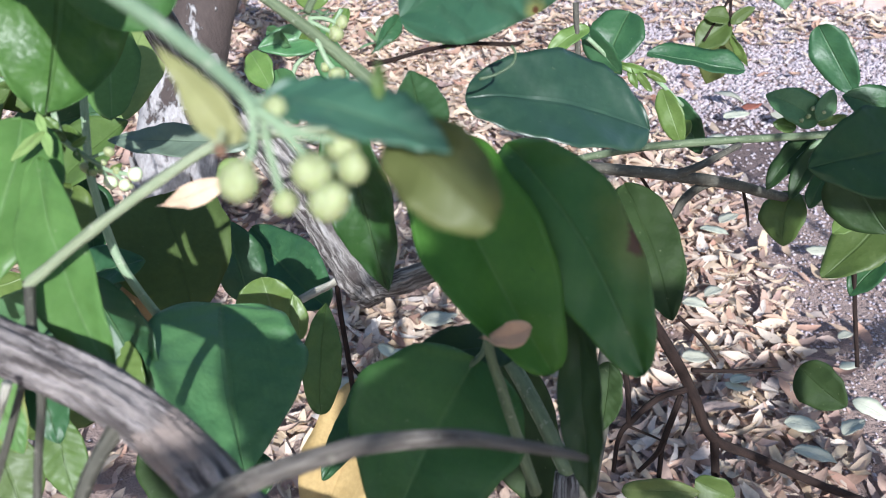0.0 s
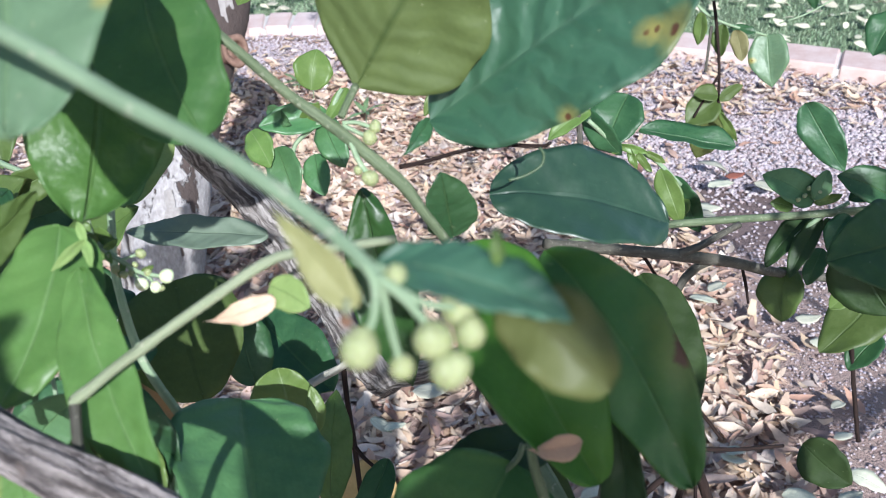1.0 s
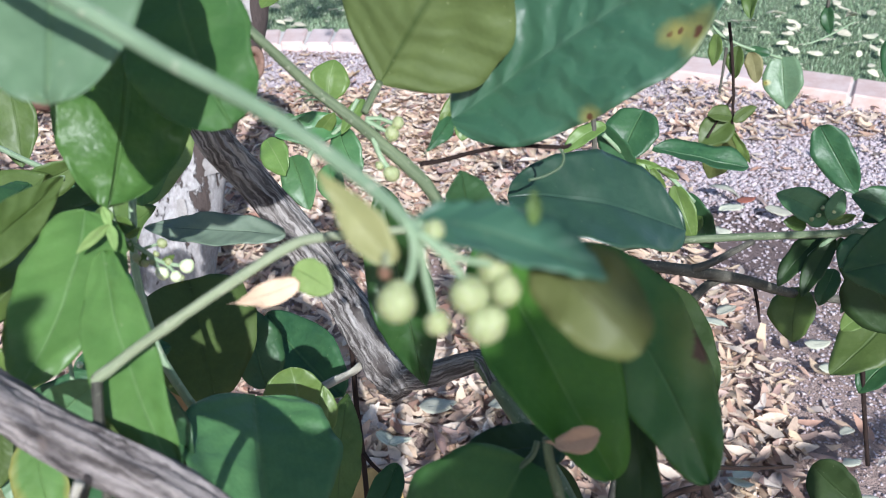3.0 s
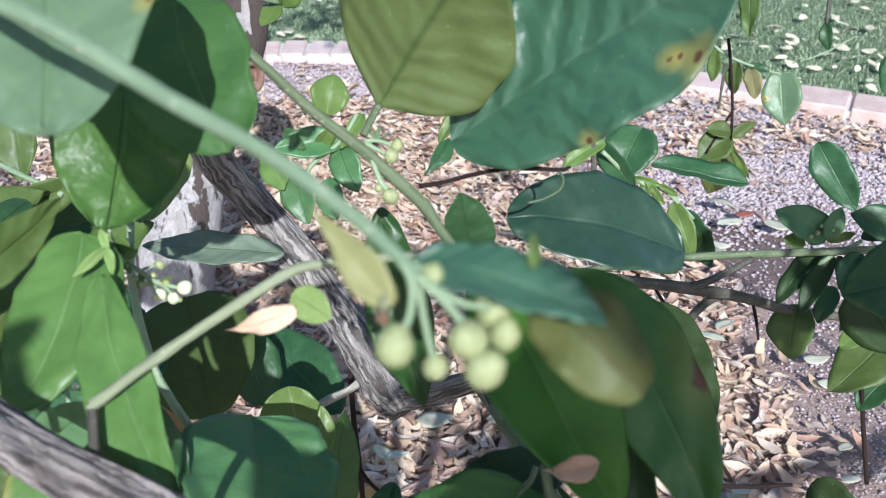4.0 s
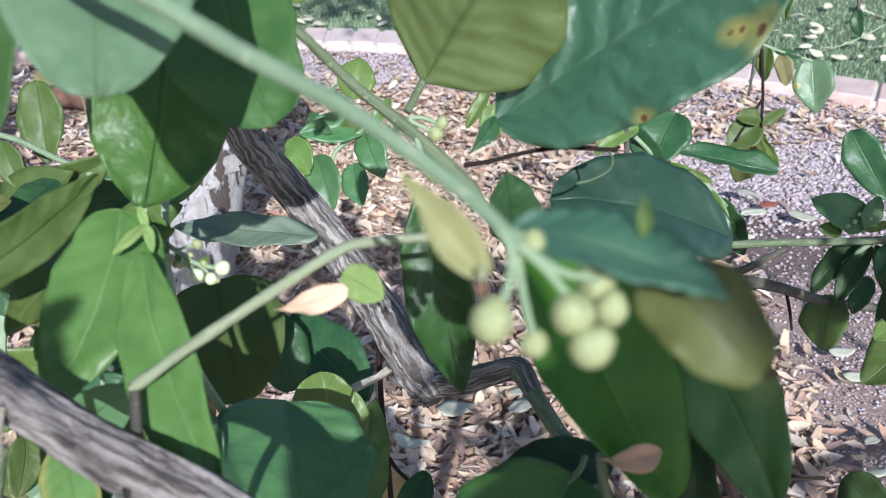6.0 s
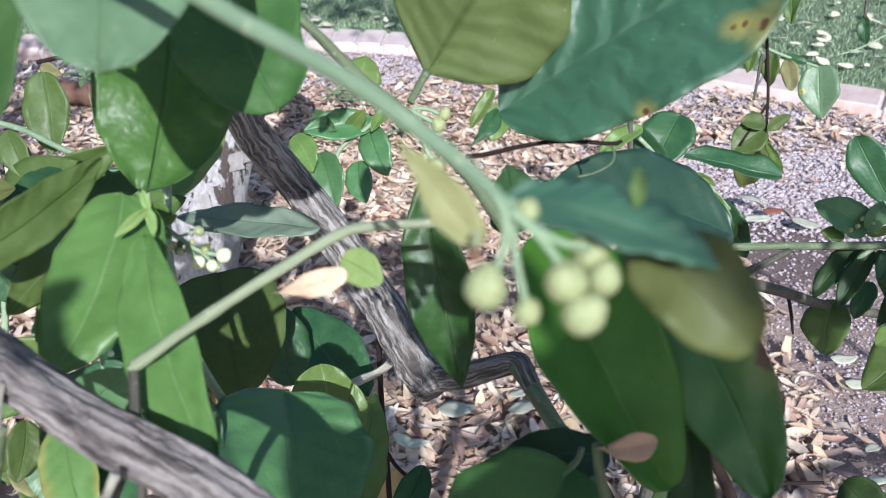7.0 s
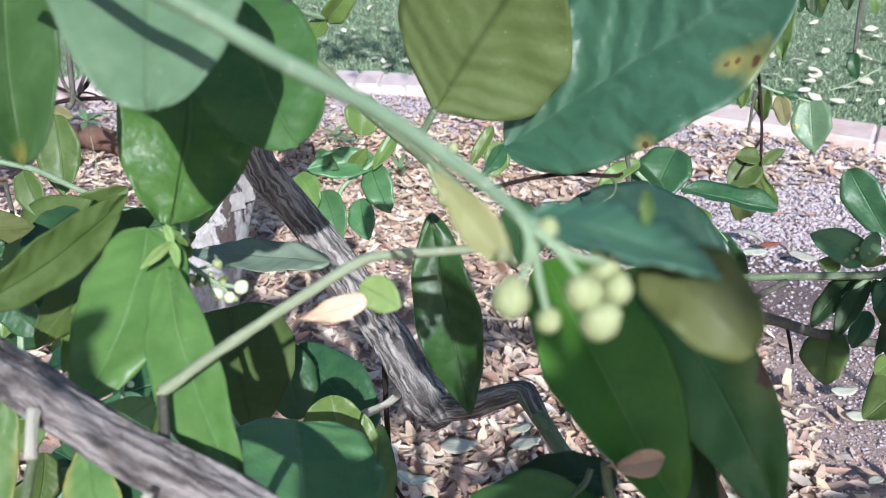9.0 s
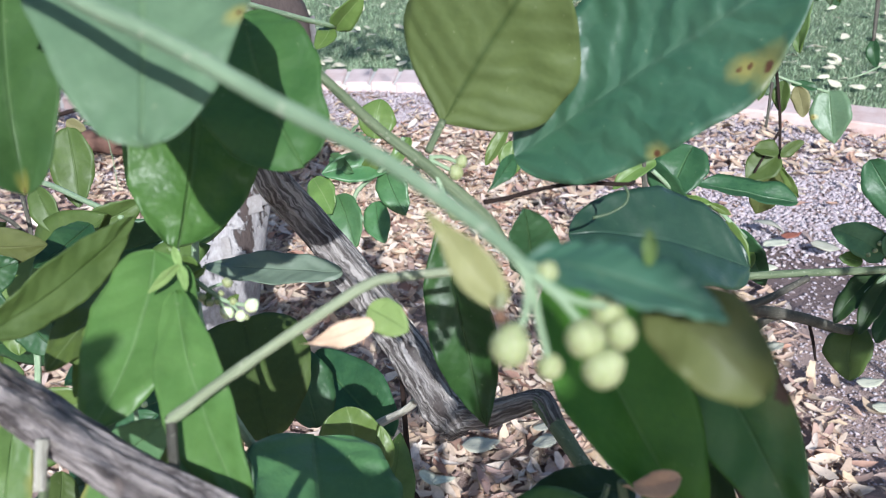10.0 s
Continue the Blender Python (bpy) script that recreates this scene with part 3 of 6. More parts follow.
def grass_blades():
    rng = np.random.default_rng(4)
    count = 110000
    x = rng.uniform(-3.6, 3.2, count)
    y = np.array([edge_y(v) for v in np.linspace(-3.6, 3.2, 200)])
    e = np.interp(x, np.linspace(-3.6, 3.2, 200), y)
    yy = e + 0.215 + rng.power(0.7, count) * 3.2
    h, g, lean = rng.uniform(0.008, 0.02, count), rng.uniform(0, 2 * np.pi, count), rng.uniform(0.1, 0.9, count)
    wd = rng.uniform(0.001, 0.002, count)
    base = np.stack([x, yy, np.full(count, 0.012)], 1)
    side = np.stack([np.cos(g), np.sin(g), 0 * g], 1) * wd[:, None]
    out = np.stack([-np.sin(g), np.cos(g), 0 * g], 1) * (h * lean)[:, None]
    up = np.stack([0 * h, 0 * h, h], 1)
    v = np.stack([base - side, base + side, base + out * 0.4 + up * 0.65 + side * 0.7, base + out * 0.4 + up * 0.65 - side * 0.7, base + out + up], 1).reshape(-1, 3)
    i = np.arange(count) * 5
    faces = [(a, a + 1, a + 2, a + 3) for a in i.tolist()] + [(a + 3, a + 2, a + 4) for a in i.tolist()]
    return tagged(new("grass", mesh_of("grass", v.tolist(), faces, [GRASS])), "short green lawn grass", "grass", kind="stuff")


grass_blades()


def edging():
    line = [(x, edge_y(x)) for x in np.arange(-3.2, 3.2, 0.02)]
    bed_v, bed_f = [], []
    for x, y in line:
        slope = (edge_y(x + 0.05) - edge_y(x - 0.05)) / 0.1
        nx, ny = -slope / math.hypot(1, slope), 1 / math.hypot(1, slope)
        for d, z in ((0.008, -0.05), (0.008, 0.024), (0.202, 0.024), (0.202, -0.05)):
            bed_v.append((x + nx * d, y + ny * d, z))
    for i in range(len(line) - 1):
        for j in range(3):
            a = i * 4 + j
            bed_f.append((a, a + 4, a + 5, a + 1))
    bed = tagged(new("edging", mesh_of("edging", bed_v, bed_f, [MORTAR], smooth=False)), "pale pink brick edging set in mortar", "edging", kind="structure")

    def brick_mesh(w, d):
        bm = bmesh.new()
        bmesh.ops.create_cube(bm, size=1)
        bmesh.ops.scale(bm, vec=(w, d, 0.06), verts=bm.verts)
        bmesh.ops.bevel(bm, geom=bm.edges[:], offset=0.006, segments=1, affect="EDGES")
        me = bpy.data.meshes.new("brick")
        bm.to_mesh(me)
        bm.free()
        me.materials.append(BRICK)
        return me

    header, paver = brick_mesh(0.094, 0.2), brick_mesh(0.203, 0.2)
    rng = random.Random(3)
    x = -3.1
    while x < 3.0:
        wide = 0.212 if x > 0.62 else 0.104
        slope = (edge_y(x + 0.05) - edge_y(x - 0.05)) / 0.1
        run = wide / math.hypot(1, slope)
        cx = x + run / 2
        ang = math.atan(slope)
        ob = under(new("brick", paver if wide > 0.15 else header), bed)
        ob.matrix_world = Matrix.Translation((cx - math.sin(ang) * 0.104, edge_y(cx) + math.cos(ang) * 0.104, rng.uniform(0.002, 0.008))) @ Euler((rng.uniform(-0.015, 0.015), rng.uniform(-0.015, 0.015), ang + rng.uniform(-0.02, 0.02))).to_matrix().to_4x4()
        x += run
    return bed


edging()


def soft(x, y, cx, cy, rx, ry):
    return np.exp(-(((x - cx) / rx) ** 2 + ((y - cy) / ry) ** 2))


def litter_density(x, y):
    """How thick the fallen leaves lie: deep under the tree and along the bed, thin over the bare strip and the gravel."""
    d = 0.022 + 1.0 * soft(x, y, 0.53, 1.45, 0.15, 0.45) + 1.0 * soft(x, y, 0.0, 1.25, 0.45, 0.3) + 1.0 * soft(x, y, -0.05, 2.45, 0.45, 0.45) + 0.8 * soft(x, y, -0.8, 1.9, 0.6, 0.7)
    d += 0.7 * soft(x, y, 0.35, 1.8, 0.25, 0.35) + 0.22 * soft(x, y, 1.3, 2.8, 0.7, 0.16) + 0.6 * soft(x, y, -0.6, 2.9, 1.4, 0.25) + 0.5 * soft(x, y, 0.4, 0.95, 0.6, 0.2)
    bare = 1 / (1 + np.exp((0.675 - x) / 0.025)) / (1 + np.exp((y - 2.4) / 0.08))
    return np.minimum(d, 1.0) * (1 - 0.93 * bare)


def gravel_density(x, y):
    d = 0.08 + 1.0 * soft(x, y, 1.0, 2.45, 0.55, 0.45) + 0.8 * soft(x, y, 0.8, 3.0, 0.8, 0.35) + 0.9 * soft(x, y, -0.5, 3.2, 1.5, 0.3) + 0.6 * soft(x, y, 0.6, 2.7, 0.5, 0.5) + 0.6 * soft(x, y, 0.90, 1.40, 0.26, 0.7)
    return np.minimum(d, 1.0) * (1 - 0.72 * np.exp(-(((x - 0.8) / 0.2) ** 4 + ((y - 1.98) / 0.17) ** 4)))


def pieces(name, mat, count, density, seed, size, shape, label, category, z0, tilt=0.2, shrink=None):
    """Loose pieces scattered over the bed as one heap; shape gives the corners and faces of one piece."""
    rng = np.random.default_rng(seed)
    xs, ys = [], []
    while len(xs) < count:
        x, y = rng.uniform(-2.4, 2.3, 4000), rng.uniform(0.55, 3.6, 4000)
        fade = np.clip(np.minimum(np.minimum(x + 2.4, 2.3 - x) / 0.7, (y - 0.55) / 0.3), 0, 1)
        ok = (rng.uniform(0, 1, 4000) < density(x, y) * fade) & (y < np.interp(x, np.linspace(-2.5, 2.5, 100), [edge_y(v) for v in np.linspace(-2.5, 2.5, 100)]) + 0.01)
        xs.extend(x[ok].tolist()), ys.extend(y[ok].tolist())
    xs, ys = xs[:count], ys[:count]
    verts, faces = [], []
    for x, y in zip(xs, ys):
        vs, fs = shape(rng, rng.uniform(*size) * (shrink(x, y) if shrink else 1.0))
        e = Euler((rng.normal(0, tilt), rng.normal(0, tilt), rng.uniform(0, 6.28))).to_matrix()
        z = swell_at(x, y) + rng.uniform(*z0)
        k = len(verts)
        verts.extend((e @ Vector(p)) + Vector((x, y, z)) for p in vs)
        faces.extend(tuple(k + i for i in face) for face in fs)
    return tagged(new(name, mesh_of(name, verts, faces, [mat])), label, category, kind="stuff")


def pebble(rng, s):
    k = 5
    a = np.linspace(0, 2 * np.pi, k, endpoint=False) + rng.uniform(0, 1)
    r = s * rng.uniform(0.7, 1.15, k) / 2
    vs = [(r[i] * math.cos(a[i]), r[i] * math.sin(a[i]) * 0.75, rng.uniform(-0.1, 0.1) * s) for i in range(k)]
    vs += [(rng.uniform(-0.1, 0.1) * s, rng.uniform(-0.1, 0.1) * s, rng.uniform(0.12, 0.26) * s), (0, 0, -0.2 * s)]
    return vs, [(i, (i + 1) % k, k) for i in range(k)] + [((i + 1) % k, i, k + 1) for i in range(k)]


def litter_leaf(rng, s):
    """A dry leaf or a torn half of one, curled along and across, with an uneven rim."""
    w, curl, tw = s * rng.uniform(0.2, 0.42), rng.uniform(-0.4, 0.9) * s, rng.uniform(-0.7, 0.7)
    fold, sweep, end = rng.uniform(-0.1, 0.45), rng.uniform(-0.12, 0.12) * s, rng.choice((0.08, 0.08, 0.35, 0.6))
    vs = []
    for u, h in ((0, 0.08), (0.2, 0.7), (0.45, 1.0), (0.72, 0.8), (1, end)):
        zc = curl * 0.35 * (2 * u - 1) ** 2
        yc = sweep * (2 * u - 1) ** 2
        for v in (-1, 0, 1):
            edge = rng.uniform(0.8, 1.15)
            vs.append(((u - 0.5) * s + rng.uniform(-0.02, 0.02) * s, yc + v * h * w / 2 * edge, zc + abs(v) * h * w * (fold + rng.uniform(-0.06, 0.12)) + tw * v * h * w * (u - 0.5) + rng.uniform(-0.02, 0.02) * s))
    return vs, [(i * 3 + j, i * 3 + j + 1, i * 3 + j + 4, i * 3 + j + 3) for i in range(4) for j in range(2)]


pieces("gravel", GRAVEL, 60000, gravel_density, 11, (0.008, 0.025), pebble, "mixed grey and pink gravel chips", "gravel", (0.0, 0.006), shrink=lambda x, y: 0.5 + 0.5 / (1 + math.exp((2.0 - y) / 0.1)))
pieces("leaf_litter", LITTER, 19000, litter_density, 12, (0.014, 0.068), litter_leaf, "thick layer of dry tan fallen leaves", "leaf litter", (0.003, 0.024), 0.2)


# ---- background tree, root and weeds ----
def background_tree():
    tree = tagged(new("background_tree"), "small tree with grey peeling bark on its leaning trunk", "tree")
    tree.location = (-0.595, 1.62, 0)
    pts = [(0.0, -0.02, -0.08, 0.12), (0.0, 0.0, 0.03, 0.095), (0.05, 0.04, 0.25, 0.083), (0.11, 0.10, 0.43, 0.068), (0.20, 0.17, 0.66, 0.055), (0.15, 0.17, 0.76, 0.052), (0.0, 0.17, 0.88, 0.051), (-0.16, 0.22, 1.2, 0.048), (-0.4, 0.36, 2.0, 0.04), (-0.5, 0.46, 2.6, 0.034)]
    trunk = under(new("trunk", tube("trunk", pts, PEELING, 30, 8, 0.07, 0.12, 5)), tree)
    rng = random.Random(6)
    line = smooth_path(pts, 8)
    for _ in range(26):
        q = line[rng.randrange(6, 36)]
        a, span, tall = rng.uniform(2.6, 6.6), rng.uniform(0.2, 0.5), rng.uniform(0.03, 0.08)
        verts, faces = [], []
        for i in range(5):
            for j in range(4):
                g = a + span * (i / 4 - 0.5) * (1 - 0.25 * (j % 2))
                lift = 1.03 + 0.10 * abs(i / 4 - 0.5) * rng.uniform(0.4, 1)
                for depth in (0, 0.003):
                    verts.append((q[0] + math.cos(g) * (q[3] * lift + depth), q[1] + math.sin(g) * (q[3] * lift + depth), q[2] + tall * (j / 3 - 0.5)))
        for i in range(4):
            for j in range(3):
                b = (i * 4 + j) * 2
                faces.append((b + 1, b + 9, b + 11, b + 3)), faces.append((b, b + 2, b + 10, b + 8))
        flake = new("bark_flake", mesh_of("bark_flake", verts, faces, [FLAKE_GREY]))
        under(flake, trunk)
    stub = under(new("cut_stub", tube("cut_stub", [(0.14, 0.13, 0.535, 0.034), (0.185, 0.115, 0.545, 0.028), (0.222, 0.095, 0.552, 0.027)], STUB_BARK, 16, 4, 0.04, 0.1, 8)), trunk)
    way = Vector((0.45, -0.86, 0.1)).normalized()
    side = way.cross(Vector((0, 0, 1))).normalized()
    up = side.cross(way)
    verts, faces = [], []
    for r, out in ((0.022, -0.012), (0.027, 0.006), (0.024, 0.013), (0.018, 0.012), (0.014, 0.004), (0.012, -0.008), (0.001, -0.010)):
        for k in range(20):
            g = k * math.pi / 10
            p = Vector((0.222, 0.088, 0.552)) + way * out + (side * math.cos(g) + up * 1.25 * math.sin(g)) * r * (1 + 0.06 * math.sin(3 * g + 1))
            verts.append(p)
    for j in range(6):
        faces.extend((j * 20 + k, j * 20 + (k + 1) % 20, j * 20 + 20 + (k + 1) % 20, j * 20 + 20 + k) for k in range(20))
    under(new("callus_ring", mesh_of("callus_ring", verts, faces, [STUB_BARK])), trunk)
    for way in ((0.5, -0.2), (-0.5, 0.3), (0.1, 0.6)):
        under(new("limb", tube("limb", [(-0.42, 0.38, 2.1, 0.03), (-0.45 + way[0] * 0.4, 0.42 + way[1] * 0.4, 2.45, 0.022), (-0.45 + way[0], 0.42 + way[1], 2.75, 0.01)], PEELING, 12, 5, 0.05, 0.1, 7)), tree)
    leaf_rng = np.random.default_rng(15)
    verts, faces = [], []
    for _ in range(900):
        d = leaf_rng.normal(size=3)
        p = Vector((-0.45, 0.46, 2.8)) + Vector((d / np.linalg.norm(d) * leaf_rng.uniform(0.35, 1) * np.array((0.8, 0.7, 0.45))).tolist())
        size = leaf_rng.uniform(0.06, 0.11)
        e = Euler((leaf_rng.normal(0, 0.7), leaf_rng.normal(0, 0.7), leaf_rng.uniform(0, 6.28))).to_matrix()
        k = len(verts)
        for u, h in ((0, 0.05), (0.3, 0.9), (0.7, 0.8), (1, 0.05)):
            for v in (-1, 0, 1):
                verts.append(p + e @ Vector((u * size, v * h * size * 0.26, abs(v) * h * size * 0.06)))
        faces.extend((k + i * 3 + j, k + i * 3 + j + 1, k + i * 3 + j + 4, k + i * 3 + j + 3) for i in range(3) for j in range(2))
    tagged(under(new("unseen_crown", mesh_of("unseen_crown", verts, faces, [CROWN])), tree), "loose green foliage high on the trunk", kind="stuff")
    return tree


background_tree()


def bent_root():
    pts = [(-1.47, 2.90, -0.05, 0.036), (-1.40, 2.86, 0.04, 0.04), (-1.25, 2.82, 0.055, 0.04), (-1.14, 2.77, 0.045, 0.038), (-1.07, 2.68, 0.015, 0.035), (-1.05, 2.6, -0.04, 0.03)]
    return tagged(new("tree_root", tube("tree_root", pts, ROOT_SKIN, 16, 6, 0.05, 0.1, 9)), "bent red-brown root rising from the soil", "root")


bent_root()


def weed(x, y, height, count, size, seed, label):
    """A low herb: a stalk with narrow leaflets spread like a hand."""
    rng = random.Random(seed)
    herb = tagged(new("weed"), label, "weed", "weeds in the bed")
    herb.location = (x, y, 0)
    under(new("stalk", tube("stalk", [(0, 0, -0.01, 0.0016), (0.004, 0.002, height * 0.5, 0.0014), (0.0, 0.0, height, 0.0012)], GREEN_TWIG, 8, 4)), herb)
    for i in range(count):
        a = 2 * math.pi * i / count + rng.uniform(-0.2, 0.2)
        me = blade(WEED, size * rng.uniform(0.7, 1.1), size * 0.24, 0.06, 0.2, (0.9, 0.8, 0.9), 0.01, seed * 50 + i, 8, 2)
        ob = under(new("leaflet", me), herb)
        tip = Vector((math.cos(a), math.sin(a), rng.uniform(-0.1, 0.5)))
        ob.matrix_local = facing_frame((0, 0, height), Vector((0, 0, height)) + tip, (0, 0, 1))
    return herb


weed(-1.13, 2.50, 0.225, 8, 0.09, 1, "pale palmate weed with narrow leaflets beside the root")
for i, (wx, wy, wh) in enumerate(((-0.45, 2.92, 0.04), (-0.39, 2.84, 0.05), (-0.42, 2.60, 0.03), (-0.2, 2.62, 0.04))):
    weed(wx, wy, wh, 5, 0.07, i + 2, "small light green weed sprouting in the leaf litter")


# ---- lemon tree ----
# the flowering shoot closest to the path
stem("shoot", SHOOT_SKIN, [(-0.1231, 0.1849, 1.0894, 0.0020), (-0.0926, 0.1726, 1.0780, 0.0019), (-0.0747, 0.1649, 1.0705, 0.0019), (-0.0579, 0.1571, 1.0649, 0.0018), (-0.0398, 0.1474, 1.0580, 0.0017), (-0.0218, 0.1381, 1.0518, 0.0015), (-0.0105, 0.1317, 1.0467, 0.0014), (-0.0013, 0.1246, 1.0424, 0.0012), (0.0048, 0.1199, 1.0382, 0.0008)])
stem("flower_stalk", GREEN_TWIG, [(-0.0005, 0.1242, 1.0417, 0.0008), (0.0032, 0.1201, 1.0385, 0.0007), (0.0031, 0.1171, 1.0333, 0.0006), (0.0012, 0.1156, 1.0307, 0.0006)])
stem("flower_stalk", GREEN_TWIG, [(0.0039, 0.1203, 1.0389, 0.0008), (0.0082, 0.1176, 1.0361, 0.0007), (0.0117, 0.1163, 1.0319, 0.0007)])
stem("flower_stalk", GREEN_TWIG, [(0.0056, 0.1197, 1.0378, 0.0007), (0.0108, 0.1182, 1.0352, 0.0006), (0.0156, 0.1186, 1.0339, 0.0006)])
stem("flower_stalk", GREEN_TWIG, [(-0.0000, 0.1240, 1.0413, 0.0006), (0.0030, 0.1229, 1.0394, 0.0005), (0.0063, 0.1223, 1.0383, 0.0005)])
stem("flower_stalk", GREEN_TWIG, [(0.0043, 0.1218, 1.0375, 0.0006), (0.0053, 0.1192, 1.0310, 0.0006), (0.0068, 0.1162, 1.0257, 0.0006)])
bud(BUD, (0.0008, 0.1147, 1.0292), 0.0031)
bud(BUD, (0.0121, 0.1153, 1.0302), 0.0032)
bud(BUD, (0.0162, 0.1217, 1.0312), 0.0028)
bud(BUD, (0.018, 0.1182, 1.0291), 0.0025)
bud(BUD, (0.0146, 0.1122, 1.0268), 0.0031)
bud(BUD, (0.0065, 0.122, 1.0378), 0.0019)
bud(BUD, (0.0071, 0.1164, 1.0242), 0.0021)
leaf("yellow", (-0.0135, 0.1319, 1.045), (0.0002, 0.1213, 1.0325), 0.0067, (-0.19, -0.84, 0.51), shape=(1.7, 0.9, 0.4), bow=0.05)
leaf("teal", (0.0035, 0.1265, 1.0375), (0.0335, 0.1158, 1.0329), 0.0127, (0.07, -0.26, 0.96), bow=0.06, fold=0.1)
leaf("young", (0.0225, 0.1234, 1.0382), (0.0225, 0.1264, 1.0433), 0.0023, (-0.13, -0.86, 0.5))
leaf("tan", (0.0233, 0.1261, 1.0307), (0.0399, 0.1134, 1.0207), 0.0150, (-0.24, -0.77, 0.59), bow=0.05, shape=(0.95, 0.5, 0.42), wave=0.03, quilt=0.0)

# the pair of broad hanging leaves
leaf("soft", (0.0243, 0.2806, 0.9485), (0.0658, 0.2175, 0.8909), 0.0426, (0.04, -0.66, 0.75), bow=0.07, fold=0.36, shape=(0.80, 0.6, 0.45), sweep=-0.02)
leaf("scarred", (0.0522, 0.2791, 0.9457), (0.0937, 0.208, 0.8983), 0.0367, (-0.42, -0.66, 0.62), bow=0.07, fold=0.1, shape=(0.86, 0.6, 0.5), sweep=0.07)
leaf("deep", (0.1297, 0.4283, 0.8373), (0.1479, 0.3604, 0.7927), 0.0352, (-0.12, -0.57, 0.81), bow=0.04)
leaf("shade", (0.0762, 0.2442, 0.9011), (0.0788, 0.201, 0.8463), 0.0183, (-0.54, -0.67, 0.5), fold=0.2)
leaf("dry", (0.0408, 0.2185, 0.9068), (0.057, 0.2098, 0.9177), 0.0085, (-0.64, -0.61, 0.47), shape=(1.8, 0.9, 0.35), bow=0.05)
stem("twig", DARK_TWIG, [(0.0440, 0.2328, 0.8956, 0.0017), (0.0453, 0.2305, 0.8874, 0.0018), (0.0486, 0.2292, 0.8753, 0.0020), (0.0546, 0.2273, 0.8519, 0.0022), (0.0626, 0.2227, 0.8239, 0.0025)])
leaf("matt", (0.0414, 0.2608, 0.859), (0.0073, 0.2036, 0.8255), 0.0655, (0.23, -0.59, 0.77), bow=0.03, fold=0.28)
leaf("shade", (0.0599, 0.2823, 0.8471), (0.0158, 0.2737, 0.8524), 0.0242, (0.17, -0.27, 0.95))
stem("petiole", DARK_TWIG, [(0.0454, 0.2651, 0.8649, 0.0013), (0.0426, 0.2615, 0.8599, 0.0013), (0.0311, 0.2542, 0.8533, 0.0013)])
stem("twig", KNOT_TWIG, [(-0.0301, 0.1340, 0.9275, 0.0032), (-0.0167, 0.1344, 0.9363, 0.0029), (-0.0039, 0.1335, 0.9434, 0.0026), (0.0128, 0.1363, 0.9469, 0.0023), (0.0320, 0.1407, 0.9439, 0.0021), (0.0479, 0.1417, 0.9398, 0.0016), (0.0587, 0.1420, 0.9365, 0.0012), (0.0643, 0.1426, 0.9337, 0.0007)])

# upper leaves and the twig that bears them
leaf("nicked", (-0.0935, 0.2528, 1.0849), (-0.0759, 0.1777, 1.0386), 0.0540, (0.21, -0.62, 0.76), bow=0.04, shape=(0.85, 0.6, 0.42))
leaf("crinkled", (-0.1242, 0.3822, 1.0287), (-0.1186, 0.2969, 0.9516), 0.0633, (0.45, -0.58, 0.68), bow=0.03, shape=(0.85, 0.6, 0.5), wave=0.03, quilt=0.001)
leaf("matt", (-0.0909, 0.3306, 1.0327), (-0.0634, 0.2805, 0.9915), 0.0469, (-0.1, -0.66, 0.74), bow=0.03, shape=(0.9, 0.6, 0.36), wave=0.02)
stem("twig", DARK_TWIG, [(-0.1111, 0.3548, 1.0436, 0.0019), (-0.0953, 0.3522, 1.0291, 0.0020), (-0.0824, 0.3510, 1.0170, 0.0021), (-0.0646, 0.3477, 1.0010, 0.0021), (-0.0458, 0.3479, 0.9814, 0.0023), (-0.0278, 0.3455, 0.9672, 0.0026), (-0.0164, 0.3451, 0.9563, 0.0028), (-0.0010, 0.3427, 0.9421, 0.0029), (0.0075, 0.3412, 0.9294, 0.0024), (0.0176, 0.3432, 0.9129, 0.0022)])
leaf("ribbed", (-0.0194, 0.3602, 0.9785), (0.0235, 0.3522, 1.0485), 0.0797, (0.31, 0.95, -0.08), bow=0.04, shape=(0.8, 1.15, 0.6), fold=0.12)
stem("petiole", DARK_TWIG, [(-0.0251, 0.3485, 0.9702, 0.0016), (-0.0229, 0.3527, 0.9736, 0.0016), (-0.0190, 0.3607, 0.9794, 0.0017)])
leaf("spotted", (0.0115, 0.3652, 0.961), (0.1162, 0.3336, 1.0457), 0.0734, (-0.56, -0.71, 0.43), bow=-0.04, shape=(1.0, 0.5, 0.55), fold=0.1, quilt=0.0002)
leaf("mature", (0.0001, 0.3501, 0.951), (0.0118, 0.3654, 0.9614), 0.0083, (0.53, -0.71, 0.46), shape=(1.5, 0.8, 0.5))
stem("twig", BROWN_TWIG, [(-0.0017, 0.3461, 0.9481, 0.0012), (0.0074, 0.3487, 0.9485, 0.0011), (0.0219, 0.3534, 0.9505, 0.0010), (0.0394, 0.3594, 0.9508, 0.0010), (0.0597, 0.3600, 0.9498, 0.0010), (0.0648, 0.3644, 0.9493, 0.0007)])
stem("tendril", TENDRIL, [(0.0592, 0.3599, 0.9496, 0.0007), (0.0611, 0.3571, 0.9468, 0.0006), (0.0595, 0.3539, 0.9432, 0.0006), (0.0527, 0.3510, 0.9402, 0.0006), (0.0453, 0.3491, 0.9389, 0.0007)])
bud(BUD, (-0.0111, 0.3482, 0.9657), 0.0026)
bud(BUD, (-0.0134, 0.3459, 0.9618), 0.0031)
bud(BUD, (-0.0136, 0.3376, 0.9473), 0.0035)
bud(BUD, (-0.0186, 0.3392, 0.9502), 0.0019)
